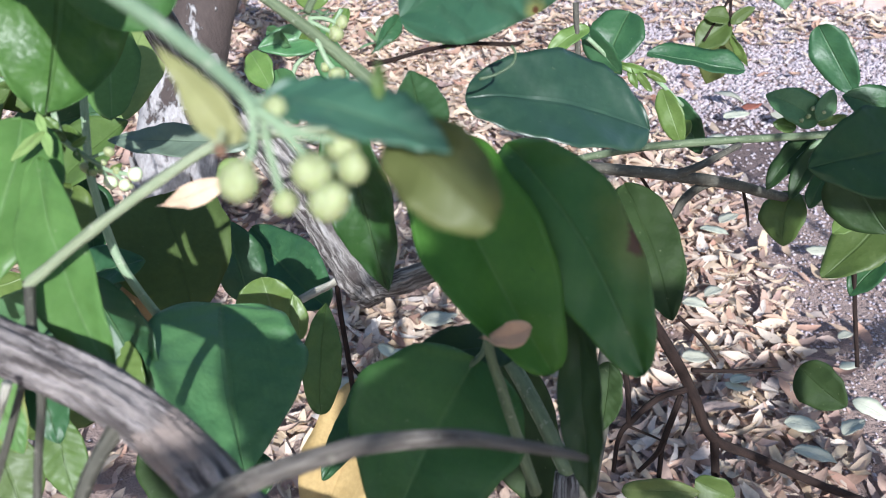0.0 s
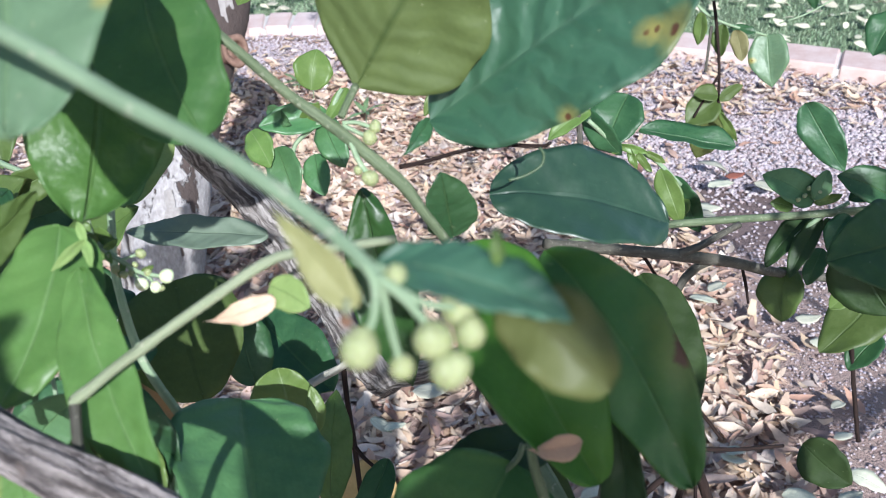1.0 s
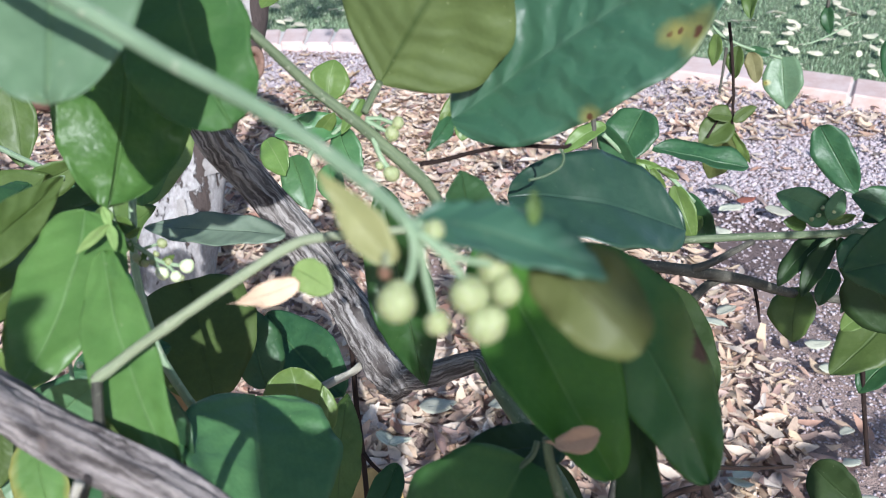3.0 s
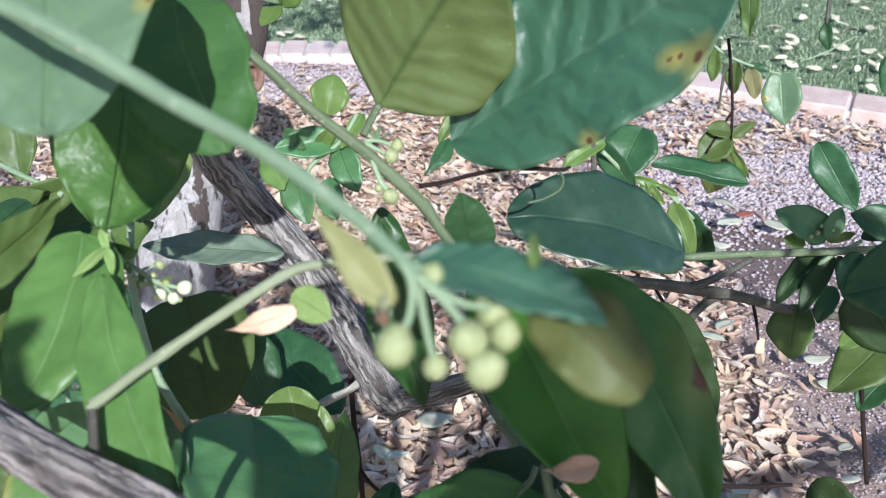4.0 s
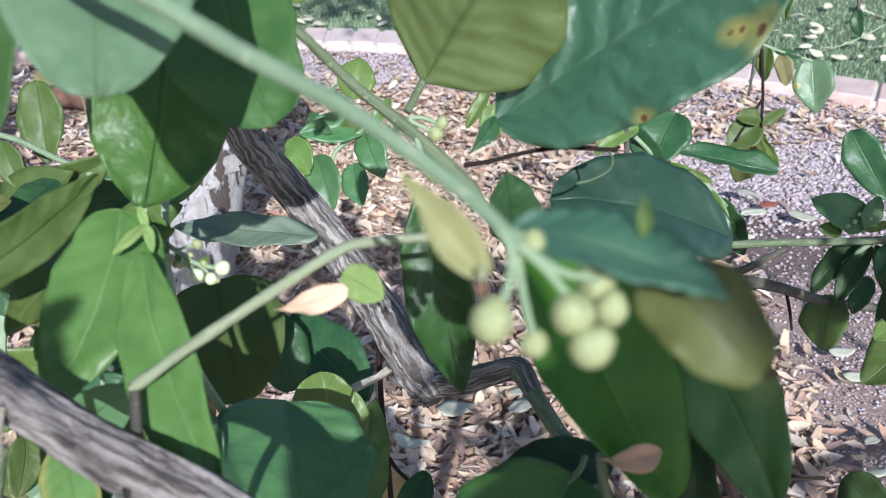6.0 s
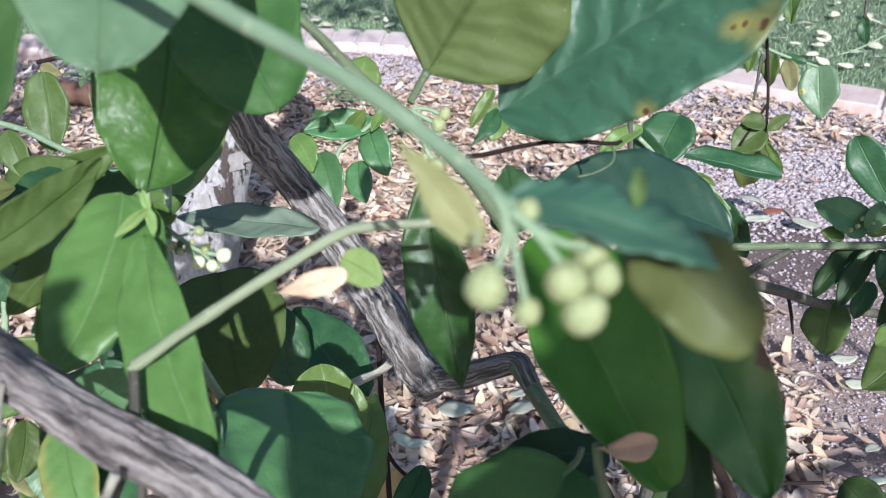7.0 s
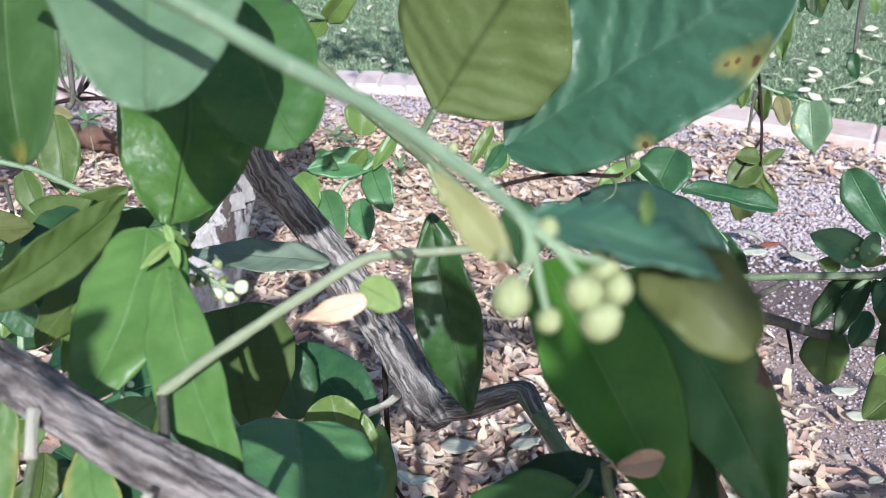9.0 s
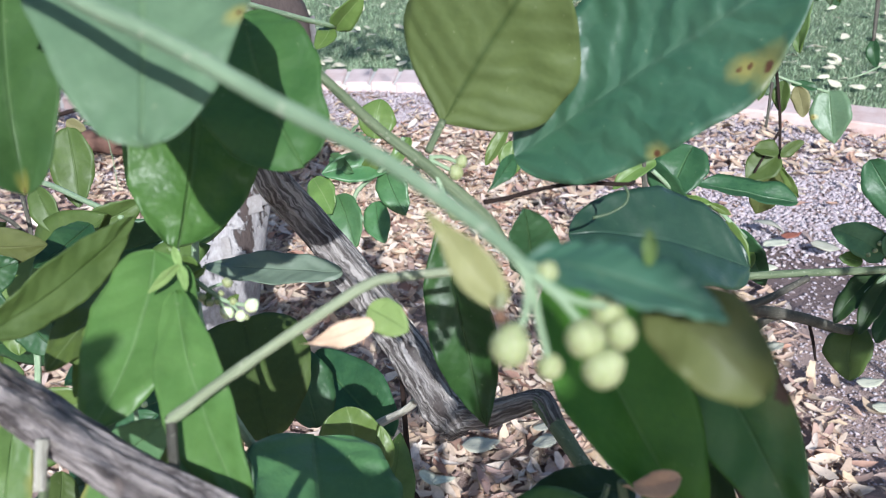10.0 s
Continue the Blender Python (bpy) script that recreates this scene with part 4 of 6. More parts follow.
stem("flower_stalk", GREEN_TWIG, [(-0.0246, 0.3473, 0.9682, 0.0009), (-0.0186, 0.3483, 0.9678, 0.0009), (-0.0120, 0.3479, 0.9653, 0.0009)])
stem("flower_stalk", GREEN_TWIG, [(-0.0237, 0.3461, 0.9662, 0.0009), (-0.0185, 0.3406, 0.9546, 0.0012), (-0.0138, 0.3378, 0.9477, 0.0012)])
stem("flower_stalk", GREEN_TWIG, [(-0.0246, 0.3470, 0.9676, 0.0009), (-0.0186, 0.3463, 0.9644, 0.0009), (-0.0139, 0.3461, 0.9620, 0.0009)])
leaf("sheen", (0.1337, 0.4021, 0.8843), (0.0397, 0.3885, 0.9112), 0.0617, (0.31, -0.45, 0.84), bow=0.05, shape=(0.9, 0.55, 0.45), fold=0.12, quilt=0.0005)
leaf("mature", (0.021, 0.3526, 0.9091), (0.0159, 0.3493, 0.9435), 0.0242, (0.26, -0.97, -0.05), fold=0.15)
leaf("dark", (-0.0218, 0.3819, 0.9201), (-0.0007, 0.3498, 0.8244), 0.0331, (-0.12, -0.95, 0.29), fold=0.22, shape=(0.95, 0.7, 0.8), quilt=0.0006, wave=0.03)

# the bark-covered branch, its elbow twig and stub
stem("branch", PALE_BARK, [(-0.2192, 0.2515, 0.9552, 0.0082), (-0.1792, 0.2342, 0.9450, 0.0079), (-0.1513, 0.2212, 0.9384, 0.0078), (-0.1291, 0.2105, 0.9318, 0.0078), (-0.1094, 0.2007, 0.9267, 0.0078), (-0.0909, 0.1929, 0.9231, 0.0078), (-0.0730, 0.1852, 0.9195, 0.0080), (-0.0553, 0.1751, 0.9160, 0.0082), (-0.0386, 0.1638, 0.9083, 0.0085), (-0.0225, 0.1488, 0.8963, 0.0088)], ridges=0.19)
stem("spur", GREY_TWIG, [(-0.0947, 0.2000, 0.9214, 0.0025), (-0.0951, 0.2030, 0.9265, 0.0018), (-0.0970, 0.2098, 0.9304, 0.0017), (-0.0989, 0.2159, 0.9330, 0.0019), (-0.0991, 0.2171, 0.9351, 0.0016)])
stem("twig", TAN_TWIG, [(-0.0994, 0.2159, 0.9330, 0.0017), (-0.0984, 0.2168, 0.9345, 0.0020), (-0.0952, 0.2171, 0.9369, 0.0019), (-0.0853, 0.2190, 0.9443, 0.0017), (-0.0743, 0.2192, 0.9525, 0.0019), (-0.0694, 0.2200, 0.9559, 0.0017), (-0.0565, 0.2225, 0.9642, 0.0017), (-0.0436, 0.2286, 0.9707, 0.0017), (-0.0353, 0.2336, 0.9733, 0.0017), (-0.0278, 0.2387, 0.9720, 0.0016), (-0.0179, 0.2436, 0.9705, 0.0016), (-0.0005, 0.2532, 0.9671, 0.0015)])
leaf("peach", (-0.0589, 0.2299, 0.9531), (-0.0355, 0.2248, 0.9641), 0.0078, (-0.36, -0.86, 0.37), shape=(1.9, 1.0, 0.35), bow=0.05)
leaf("lime", (-0.0377, 0.2312, 0.9651), (-0.0251, 0.2235, 0.9618), 0.0109, (-0.3, -0.75, 0.58), bow=0.05)
stem("stub", CUT_TWIG, [(-0.1328, 0.2032, 0.9368, 0.0021), (-0.1323, 0.1992, 0.9338, 0.0019), (-0.1315, 0.1930, 0.9265, 0.0019)])
stem("twig", GREY_TWIG, [(-0.0950, 0.1908, 0.9194, 0.0012), (-0.0963, 0.1874, 0.9147, 0.0012), (-0.1014, 0.1823, 0.9023, 0.0012), (-0.1086, 0.1773, 0.8867, 0.0012)])
stem("twig", GREY_TWIG, [(-0.0900, 0.1903, 0.9186, 0.0015), (-0.0899, 0.1845, 0.9104, 0.0013), (-0.0911, 0.1778, 0.9008, 0.0013), (-0.0918, 0.1681, 0.8872, 0.0013)])
stem("twig", GREY_TWIG, [(-0.0617, 0.1746, 0.9164, 0.0029), (-0.0667, 0.1682, 0.9109, 0.0025), (-0.0708, 0.1614, 0.9048, 0.0023), (-0.0738, 0.1535, 0.8955, 0.0020)])
stem("twig", CUT_TWIG, [(-0.0911, 0.1770, 0.9297, 0.0014), (-0.0941, 0.1756, 0.9234, 0.0013), (-0.0982, 0.1744, 0.9157, 0.0013)])

# lime leaves and flowers beside the elbow twig
leaf("fresh", (-0.1098, 0.2656, 0.9518), (-0.0689, 0.1936, 0.9061), 0.0231, (-0.08, -0.57, 0.82), bow=0.03, fold=0.14, shape=(0.85, 0.6, 0.9), sweep=-0.05)
leaf("fresh", (-0.1268, 0.2954, 0.9519), (-0.1334, 0.2328, 0.9173), 0.0396, (0.04, -0.49, 0.87), bow=0.03, shape=(0.8, 0.6, 0.5), sweep=0.03)
leaf("young", (-0.1549, 0.338, 0.9184), (-0.1646, 0.2674, 0.9161), 0.0216, (0.56, -0.1, 0.82))
leaf("young", (-0.1456, 0.3147, 0.9243), (-0.1571, 0.2682, 0.9037), 0.0219, (0.14, -0.43, 0.89))
leaf("pale", (-0.1529, 0.2726, 0.8619), (-0.1271, 0.2764, 0.8862), 0.0237, (0.03, -0.99, 0.12))
leaf("mature", (-0.1408, 0.3305, 0.8516), (-0.1109, 0.2979, 0.7949), 0.0335, (0.01, -0.86, 0.5))
leaf("young", (-0.1299, 0.3276, 0.9227), (-0.1446, 0.3159, 0.9164), 0.0090, (0.2, -0.64, 0.74))
leaf("young", (-0.133, 0.3341, 0.9278), (-0.1207, 0.3264, 0.9245), 0.0077, (-0.44, -0.84, 0.32))
stem("twig", GREEN_TWIG, [(-0.1410, 0.3861, 0.9279, 0.0019), (-0.1406, 0.3753, 0.9093, 0.0019), (-0.1392, 0.3619, 0.8861, 0.0020), (-0.1318, 0.3486, 0.8529, 0.0022), (-0.1209, 0.3414, 0.8305, 0.0022), (-0.1054, 0.3363, 0.8015, 0.0025), (-0.0862, 0.3274, 0.7660, 0.0026)])
stem("flower_stalk", GREEN_TWIG, [(-0.1340, 0.3352, 0.9358, 0.0014), (-0.1318, 0.3303, 0.9272, 0.0014), (-0.1272, 0.3268, 0.9232, 0.0012), (-0.1166, 0.3223, 0.9173, 0.0011), (-0.1107, 0.3206, 0.9143, 0.0009), (-0.1008, 0.3196, 0.9127, 0.0009)])
stem("flower_stalk", GREEN_TWIG, [(-0.1166, 0.3223, 0.9173, 0.0009), (-0.1131, 0.3199, 0.9132, 0.0009), (-0.1102, 0.3184, 0.9106, 0.0009)])
stem("flower_stalk", GREEN_TWIG, [(-0.1197, 0.3231, 0.9187, 0.0007), (-0.1143, 0.3241, 0.9204, 0.0007), (-0.1107, 0.3246, 0.9212, 0.0007)])
stem("flower_stalk", GREEN_TWIG, [(-0.1107, 0.3206, 0.9143, 0.0007), (-0.1072, 0.3194, 0.9122, 0.0007), (-0.1045, 0.3177, 0.9094, 0.0007)])
bud(FLOWER, (-0.1101, 0.3173, 0.9107), 0.0028)
bud(FLOWER, (-0.0998, 0.3189, 0.9134), 0.0031)
bud(FLOWER, (-0.1045, 0.3167, 0.9095), 0.0024)
bud(BUD, (-0.1208, 0.3205, 0.9162), 0.0019)
bud(BUD, (-0.1102, 0.3237, 0.9217), 0.0021)
bud(BUD, (-0.1175, 0.3194, 0.9144), 0.0017)
bud(FLOWER, (-0.1556, 0.3121, 0.8717), 0.0023)
bud(FLOWER, (-0.1539, 0.314, 0.8748), 0.0018)
bud(FLOWER, (-0.1512, 0.3104, 0.868), 0.0015)
stem("flower_stalk", GREEN_TWIG, [(-0.1559, 0.3116, 0.8708, 0.0010), (-0.1547, 0.3083, 0.8647, 0.0010), (-0.1535, 0.3041, 0.8569, 0.0010)])
leaf("silvery", (-0.0816, 0.4404, 0.8617), (-0.1655, 0.4508, 0.8602), 0.0216, (-0.08, -0.49, 0.87), bow=0.03)
leaf("dusk", (-0.1707, 0.529, 0.7755), (-0.1417, 0.4555, 0.7282), 0.0798, (-0.03, -0.55, 0.84), shape=(0.85, 0.5, 0.42), wave=0.02, quilt=0.0005)
leaf("broad", (-0.0888, 0.3578, 0.8124), (-0.0656, 0.2728, 0.7781), 0.0839, (0.41, -0.24, 0.88), bow=0.04, fold=0.14, shape=(0.72, 0.42, 0.95), wave=0.015, quilt=0.0007)
leaf("young", (-0.0771, 0.4036, 0.7379), (-0.0824, 0.4185, 0.7837), 0.0419, (0.21, -0.92, 0.32), shape=(1.1, 0.6, 0.5))
leaf("young", (-0.0575, 0.384, 0.7638), (-0.0602, 0.3974, 0.787), 0.0110, (0.31, -0.81, 0.5))
leaf("mature", (-0.0766, 0.5822, 0.6272), (-0.1515, 0.6669, 0.6543), 0.0640, (-0.23, -0.47, 0.85))
leaf("mature", (-0.1326, 0.554, 0.6587), (-0.1472, 0.5864, 0.7149), 0.0428, (0.53, -0.67, 0.52))
leaf("olive", (-0.0628, 0.4345, 0.6513), (-0.0595, 0.4895, 0.7065), 0.0301, (0.52, -0.62, 0.59))
leaf("mature", (-0.0224, 0.4413, 0.6862), (-0.0573, 0.3848, 0.6418), 0.0270, (-0.33, -0.45, 0.83))
leaf("mature", (-0.136, 0.3509, 0.7345), (-0.0911, 0.304, 0.7016), 0.0500, (-0.14, -0.66, 0.74))
leaf("ochre", (-0.0488, 0.6211, 0.508), (-0.0979, 0.5064, 0.4334), 0.0819, (-0.08, -0.52, 0.85), shape=(1.0, 0.5, 0.5))
leaf("ochre", (-0.1961, 0.4914, 0.7271), (-0.167, 0.4384, 0.6858), 0.0373, (-0.1, -0.64, 0.76))

# the forked stem with striped bark
stem("stem", BARK, [(-0.1541, 0.4753, 1.0027, 0.0076), (-0.1456, 0.4790, 0.9690, 0.0083), (-0.1373, 0.4829, 0.9357, 0.0089), (-0.1286, 0.4872, 0.9030, 0.0096), (-0.1191, 0.4969, 0.8797, 0.0104), (-0.1029, 0.5000, 0.8551, 0.0110), (-0.0769, 0.4874, 0.8232, 0.0115), (-0.0571, 0.4738, 0.7993, 0.0125), (-0.0436, 0.4558, 0.7881, 0.0127), (-0.0288, 0.4364, 0.7745, 0.0128), (-0.0196, 0.4261, 0.7666, 0.0113), (-0.0154, 0.4207, 0.7632, 0.0085)], ridges=0.18)
stem("branch", BARK, [(-0.0234, 0.4278, 0.7696, 0.0082), (-0.0045, 0.4239, 0.7728, 0.0078), (0.0154, 0.4108, 0.7899, 0.0068), (0.0305, 0.4045, 0.7989, 0.0061), (0.0382, 0.3857, 0.7963, 0.0050)], ridges=0.14)
stem("twig", CUT_TWIG, [(-0.0868, 0.5219, 0.6829, 0.0034), (-0.0754, 0.5333, 0.6825, 0.0034), (-0.0614, 0.5451, 0.6830, 0.0030), (-0.0456, 0.5352, 0.7057, 0.0038), (-0.0326, 0.4902, 0.7477, 0.0035)])
stem("twig", BROWN_TWIG, [(-0.0667, 0.5834, 0.7093, 0.0022), (-0.0658, 0.5816, 0.6661, 0.0023), (-0.0638, 0.5709, 0.6277, 0.0023), (-0.0598, 0.5598, 0.5884, 0.0024), (-0.0567, 0.5477, 0.5474, 0.0024), (-0.0522, 0.5357, 0.4865, 0.0030)])
stem("twig", BROWN_TWIG, [(-0.0561, 0.5338, 0.6101, 0.0018), (-0.0489, 0.5285, 0.6023, 0.0016), (-0.0385, 0.5232, 0.5946, 0.0014)])

# cluster of leaves beyond the stem
leaf("broad", (-0.1096, 0.9838, 0.7098), (-0.1886, 0.9586, 0.7078), 0.0403, (0.23, -0.76, 0.6))
leaf("broad", (-0.1164, 0.9827, 0.7079), (-0.0888, 0.9377, 0.6628), 0.0389, (-0.3, -0.76, 0.58))
leaf("broad", (-0.172, 0.9659, 0.6775), (-0.1479, 0.9196, 0.6299), 0.0417, (-0.22, -0.75, 0.62))
leaf("young", (-0.2021, 0.9745, 0.6954), (-0.1752, 0.9371, 0.6653), 0.0347, (-0.3, -0.72, 0.63))
leaf("broad", (-0.1272, 0.9627, 0.6693), (-0.1148, 0.9225, 0.6343), 0.0333, (-0.24, -0.68, 0.69))
leaf("young", (-0.1399, 0.9784, 0.7006), (-0.1179, 0.9718, 0.7307), 0.0208, (-0.01, -0.98, -0.21))
leaf("young", (-0.0864, 0.9983, 0.7371), (-0.1109, 0.9605, 0.7082), 0.0194, (0.08, -0.64, 0.76))
leaf("broad", (-0.1809, 0.9867, 0.7184), (-0.1507, 0.9595, 0.708), 0.0208, (-0.51, -0.74, 0.44))
stem("twig", GREEN_TWIG, [(-0.0924, 0.9886, 0.7404, 0.0027), (-0.1120, 0.9735, 0.7117, 0.0027), (-0.1530, 0.9642, 0.6734, 0.0027), (-0.1251, 0.9417, 0.6283, 0.0020)])
leaf("young", (-0.1226, 0.9542, 0.752), (-0.1151, 0.9773, 0.7918), 0.0435, (0.15, -0.87, 0.47))
leaf("young", (0.0278, 0.9487, 0.7673), (0.0036, 0.9283, 0.7285), 0.0177, (-0.26, -0.78, 0.57))
leaf("young", (0.0357, 0.9414, 0.7526), (0.0287, 0.9223, 0.7156), 0.0307, (-0.02, -0.89, 0.46))
leaf("young", (-0.1012, 0.6002, 0.962), (-0.0793, 0.5912, 0.9861), 0.0177, (0.05, -0.92, -0.39))
leaf("young", (-0.1039, 0.6008, 0.9634), (-0.1099, 0.5737, 0.9552), 0.0136, (0.24, -0.33, 0.91))
stem("twig", GREEN_TWIG, [(-0.1526, 0.5077, 1.0055, 0.0016), (-0.1386, 0.5255, 0.9951, 0.0017), (-0.1204, 0.5631, 0.9791, 0.0018), (-0.1000, 0.6010, 0.9633, 0.0015)])

# hanging sprig over the gravel
stem("twig", BROWN_TWIG, [(0.4204, 1.2685, 0.7536, 0.0024), (0.4238, 1.2522, 0.7255, 0.0024), (0.4282, 1.2287, 0.6747, 0.0022), (0.4268, 1.2042, 0.6323, 0.0022), (0.4260, 1.1936, 0.6140, 0.0029)])
stem("twig", GREEN_TWIG, [(0.3296, 1.2660, 0.8098, 0.0022), (0.3849, 1.2604, 0.7598, 0.0022), (0.4108, 1.2587, 0.7368, 0.0022), (0.4450, 1.2556, 0.7213, 0.0020), (0.5000, 1.2526, 0.7057, 0.0020)])
stem("twig", GREY_TWIG, [(0.4165, 1.2502, 0.7220, 0.0024), (0.4110, 1.2319, 0.6904, 0.0020), (0.4063, 1.2177, 0.6657, 0.0020)])
stem("twig", BROWN_TWIG, [(0.4282, 1.2205, 0.6605, 0.0020), (0.4048, 1.2021, 0.6287, 0.0016), (0.3902, 1.1898, 0.6075, 0.0016)])
leaf("spotlet", (0.5008, 1.2534, 0.7072), (0.5088, 1.2216, 0.638), 0.0593, (-0.44, -0.83, 0.33), shape=(0.75, 0.4, 0.9))
leaf("olive", (0.4336, 1.2515, 0.7242), (0.4323, 1.2376, 0.6801), 0.0260, (-0.62, -0.74, 0.25))
leaf("yellow", (0.4515, 1.2475, 0.7172), (0.4634, 1.2344, 0.6745), 0.0253, (-0.53, -0.84, 0.11))
leaf("young", (0.3995, 1.2504, 0.7424), (0.3964, 1.2367, 0.6988), 0.0224, (-0.73, -0.64, 0.25))
leaf("mature", (0.4799, 1.2452, 0.713), (0.4468, 1.2589, 0.7169), 0.0151, (-0.19, -0.67, 0.72))
leaf("olive", (0.4263, 1.2035, 0.6291), (0.3803, 1.1899, 0.5977), 0.0448, (-0.2, -0.76, 0.62))
leaf("tan", (0.4293, 1.2142, 0.6196), (0.4188, 1.2372, 0.5194), 0.0459, (-0.5, -0.86, -0.14))
leaf("olive", (0.4243, 1.2003, 0.6356), (0.3886, 1.2018, 0.6383), 0.0281, (0.03, -0.65, 0.76))
leaf("olive", (0.4259, 1.1971, 0.6299), (0.4599, 1.2078, 0.6483), 0.0190, (0.16, -0.95, 0.26))
leaf("young", (0.426, 1.189, 0.6159), (0.4541, 1.1763, 0.5738), 0.0151, (-0.57, -0.81, -0.14))
leaf("mature", (0.4245, 1.1, 0.6018), (0.294, 1.1132, 0.6253), 0.0525, (0.13, -0.34, 0.93), bow=0.04)
leaf("mature", (0.5208, 1.1288, 0.6512), (0.5726, 1.0819, 0.5696), 0.0573, (-0.46, -0.86, 0.2), bow=0.04, shape=(0.8, 0.5, 0.8))
leaf("mature", (0.2041, 0.817, 0.7927), (0.1782, 0.7809, 0.7502), 0.0477, (-0.22, -0.67, 0.71))
leaf("mature", (0.1582, 0.791, 0.7878), (0.1945, 0.7782, 0.7456), 0.0274, (-0.44, -0.89, -0.11))
leaf("young", (0.156, 0.7535, 0.803), (0.1168, 0.7406, 0.7807), 0.0185, (-0.18, -0.68, 0.71))
leaf("mature", (0.2541, 0.8122, 0.7041), (0.2831, 0.7836, 0.6544), 0.0310, (-0.45, -0.86, 0.23))
leaf("young", (0.2389, 0.7984, 0.7203), (0.2588, 0.7704, 0.6716), 0.0251, (-0.4, -0.85, 0.33))
leaf("young", (0.2674, 0.8036, 0.6892), (0.26, 0.7892, 0.6643), 0.0175, (-0.41, -0.73, 0.54))
leaf("young", (0.1901, 0.7834, 0.7545), (0.22, 0.7794, 0.7475), 0.0092, (-0.12, -0.99, 0.04))
leaf("young", (0.201, 0.7821, 0.7522), (0.2092, 0.7712, 0.7334), 0.0081, (-0.52, -0.82, 0.24))
leaf("young", (0.1955, 0.7834, 0.7545), (0.1847, 0.7793, 0.7474), 0.0081, (-0.24, -0.64, 0.73))
leaf("young", (0.2173, 0.7794, 0.7475), (0.2363, 0.7741, 0.7381), 0.0081, (-0.26, -0.97, 0.03))
leaf("young", (0.2091, 0.7794, 0.7475), (0.2228, 0.7699, 0.731), 0.0081, (-0.45, -0.88, 0.13))
stem("twig", GREEN_TWIG, [(0.1591, 0.7769, 0.7833, 0.0021), (0.1901, 0.7834, 0.7545, 0.0022), (0.2279, 0.7949, 0.7343, 0.0022), (0.2616, 0.7990, 0.7012, 0.0023)])
stem("twig", GREY_TWIG, [(0.1442, 0.7642, 0.8215, 0.0026), (0.1453, 0.7489, 0.7950, 0.0026), (0.1465, 0.7336, 0.7684, 0.0026)])

# tuft and branches at the right of the bed
stem("branch", DARK_TWIG, [(0.1303, 0.6767, 0.7099, 0.0030), (0.1744, 0.6979, 0.7065, 0.0036), (0.2205, 0.7181, 0.7012, 0.0037), (0.2921, 0.7289, 0.6996, 0.0037), (0.3805, 0.7481, 0.6924, 0.0038), (0.4728, 0.7594, 0.6916, 0.0044), (0.5737, 0.7802, 0.6871, 0.0045)])
stem("branch", GREY_TWIG, [(0.1050, 0.6421, 0.7301, 0.0047), (0.1652, 0.6736, 0.7044, 0.0050), (0.2307, 0.6872, 0.6876, 0.0056), (0.3096, 0.7509, 0.6377, 0.0056), (0.3764, 0.8045, 0.5901, 0.0055), (0.4472, 0.8430, 0.5564, 0.0051), (0.5658, 0.8634, 0.5311, 0.0053)])
stem("twig", GREY_TWIG, [(0.2282, 0.6872, 0.6876, 0.0041), (0.2512, 0.6906, 0.6934, 0.0036), (0.2723, 0.7039, 0.6964, 0.0031), (0.2965, 0.7179, 0.7004, 0.0031)])
stem("twig", GREY_TWIG, [(0.2917, 0.7361, 0.6521, 0.0044), (0.2725, 0.7333, 0.6473, 0.0044), (0.2531, 0.7185, 0.6417, 0.0043), (0.2429, 0.7100, 0.6271, 0.0033)])
stem("twig", BROWN_TWIG, [(0.1976, 0.6798, 0.6949, 0.0015), (0.2129, 0.6776, 0.6712, 0.0015), (0.2287, 0.6840, 0.6422, 0.0010)])
stem("twig", BROWN_TWIG, [(0.3252, 0.7665, 0.6246, 0.0017), (0.3293, 0.7565, 0.6071, 0.0017), (0.3317, 0.7464, 0.5897, 0.0012)])
stem("twig", BROWN_TWIG, [(0.4845, 0.8087, 0.4967, 0.0026), (0.4860, 0.7831, 0.4525, 0.0026), (0.4902, 0.7480, 0.3916, 0.0026)])
leaf("pale", (0.3838, 0.7632, 0.6985), (0.3342, 0.7767, 0.7222), 0.0347, (0.04, -0.83, 0.56))
leaf("pale", (0.3794, 0.7551, 0.7046), (0.3939, 0.7693, 0.7291), 0.0194, (-0.04, -0.85, 0.52))
leaf("young", (0.3904, 0.7646, 0.7009), (0.3627, 0.7795, 0.727), 0.0208, (-0.02, -0.88, 0.48))
leaf("mature", (0.4512, 0.7458, 0.7082), (0.3985, 0.7577, 0.7289), 0.0350, (0.03, -0.83, 0.55))
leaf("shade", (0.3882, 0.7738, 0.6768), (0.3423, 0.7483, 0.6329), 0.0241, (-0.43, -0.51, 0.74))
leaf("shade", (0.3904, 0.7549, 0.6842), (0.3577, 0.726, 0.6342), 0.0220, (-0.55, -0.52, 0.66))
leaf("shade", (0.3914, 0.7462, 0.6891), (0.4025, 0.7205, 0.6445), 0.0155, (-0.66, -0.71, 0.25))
leaf("mature", (0.4083, 0.7389, 0.6964), (0.387, 0.7228, 0.6685), 0.0226, (-0.53, -0.49, 0.69))
leaf("olive", (0.3987, 0.8154, 0.5889), (0.3892, 0.7853, 0.5368), 0.0529, (-0.64, -0.61, 0.47))
leaf("olive", (0.5303, 0.8408, 0.5522), (0.4475, 0.7996, 0.4812), 0.0705, (-0.46, -0.43, 0.78))
leaf("shade", (0.324, 0.5709, 0.7658), (0.3559, 0.5437, 0.7184), 0.0532, (-0.56, -0.82, 0.1))
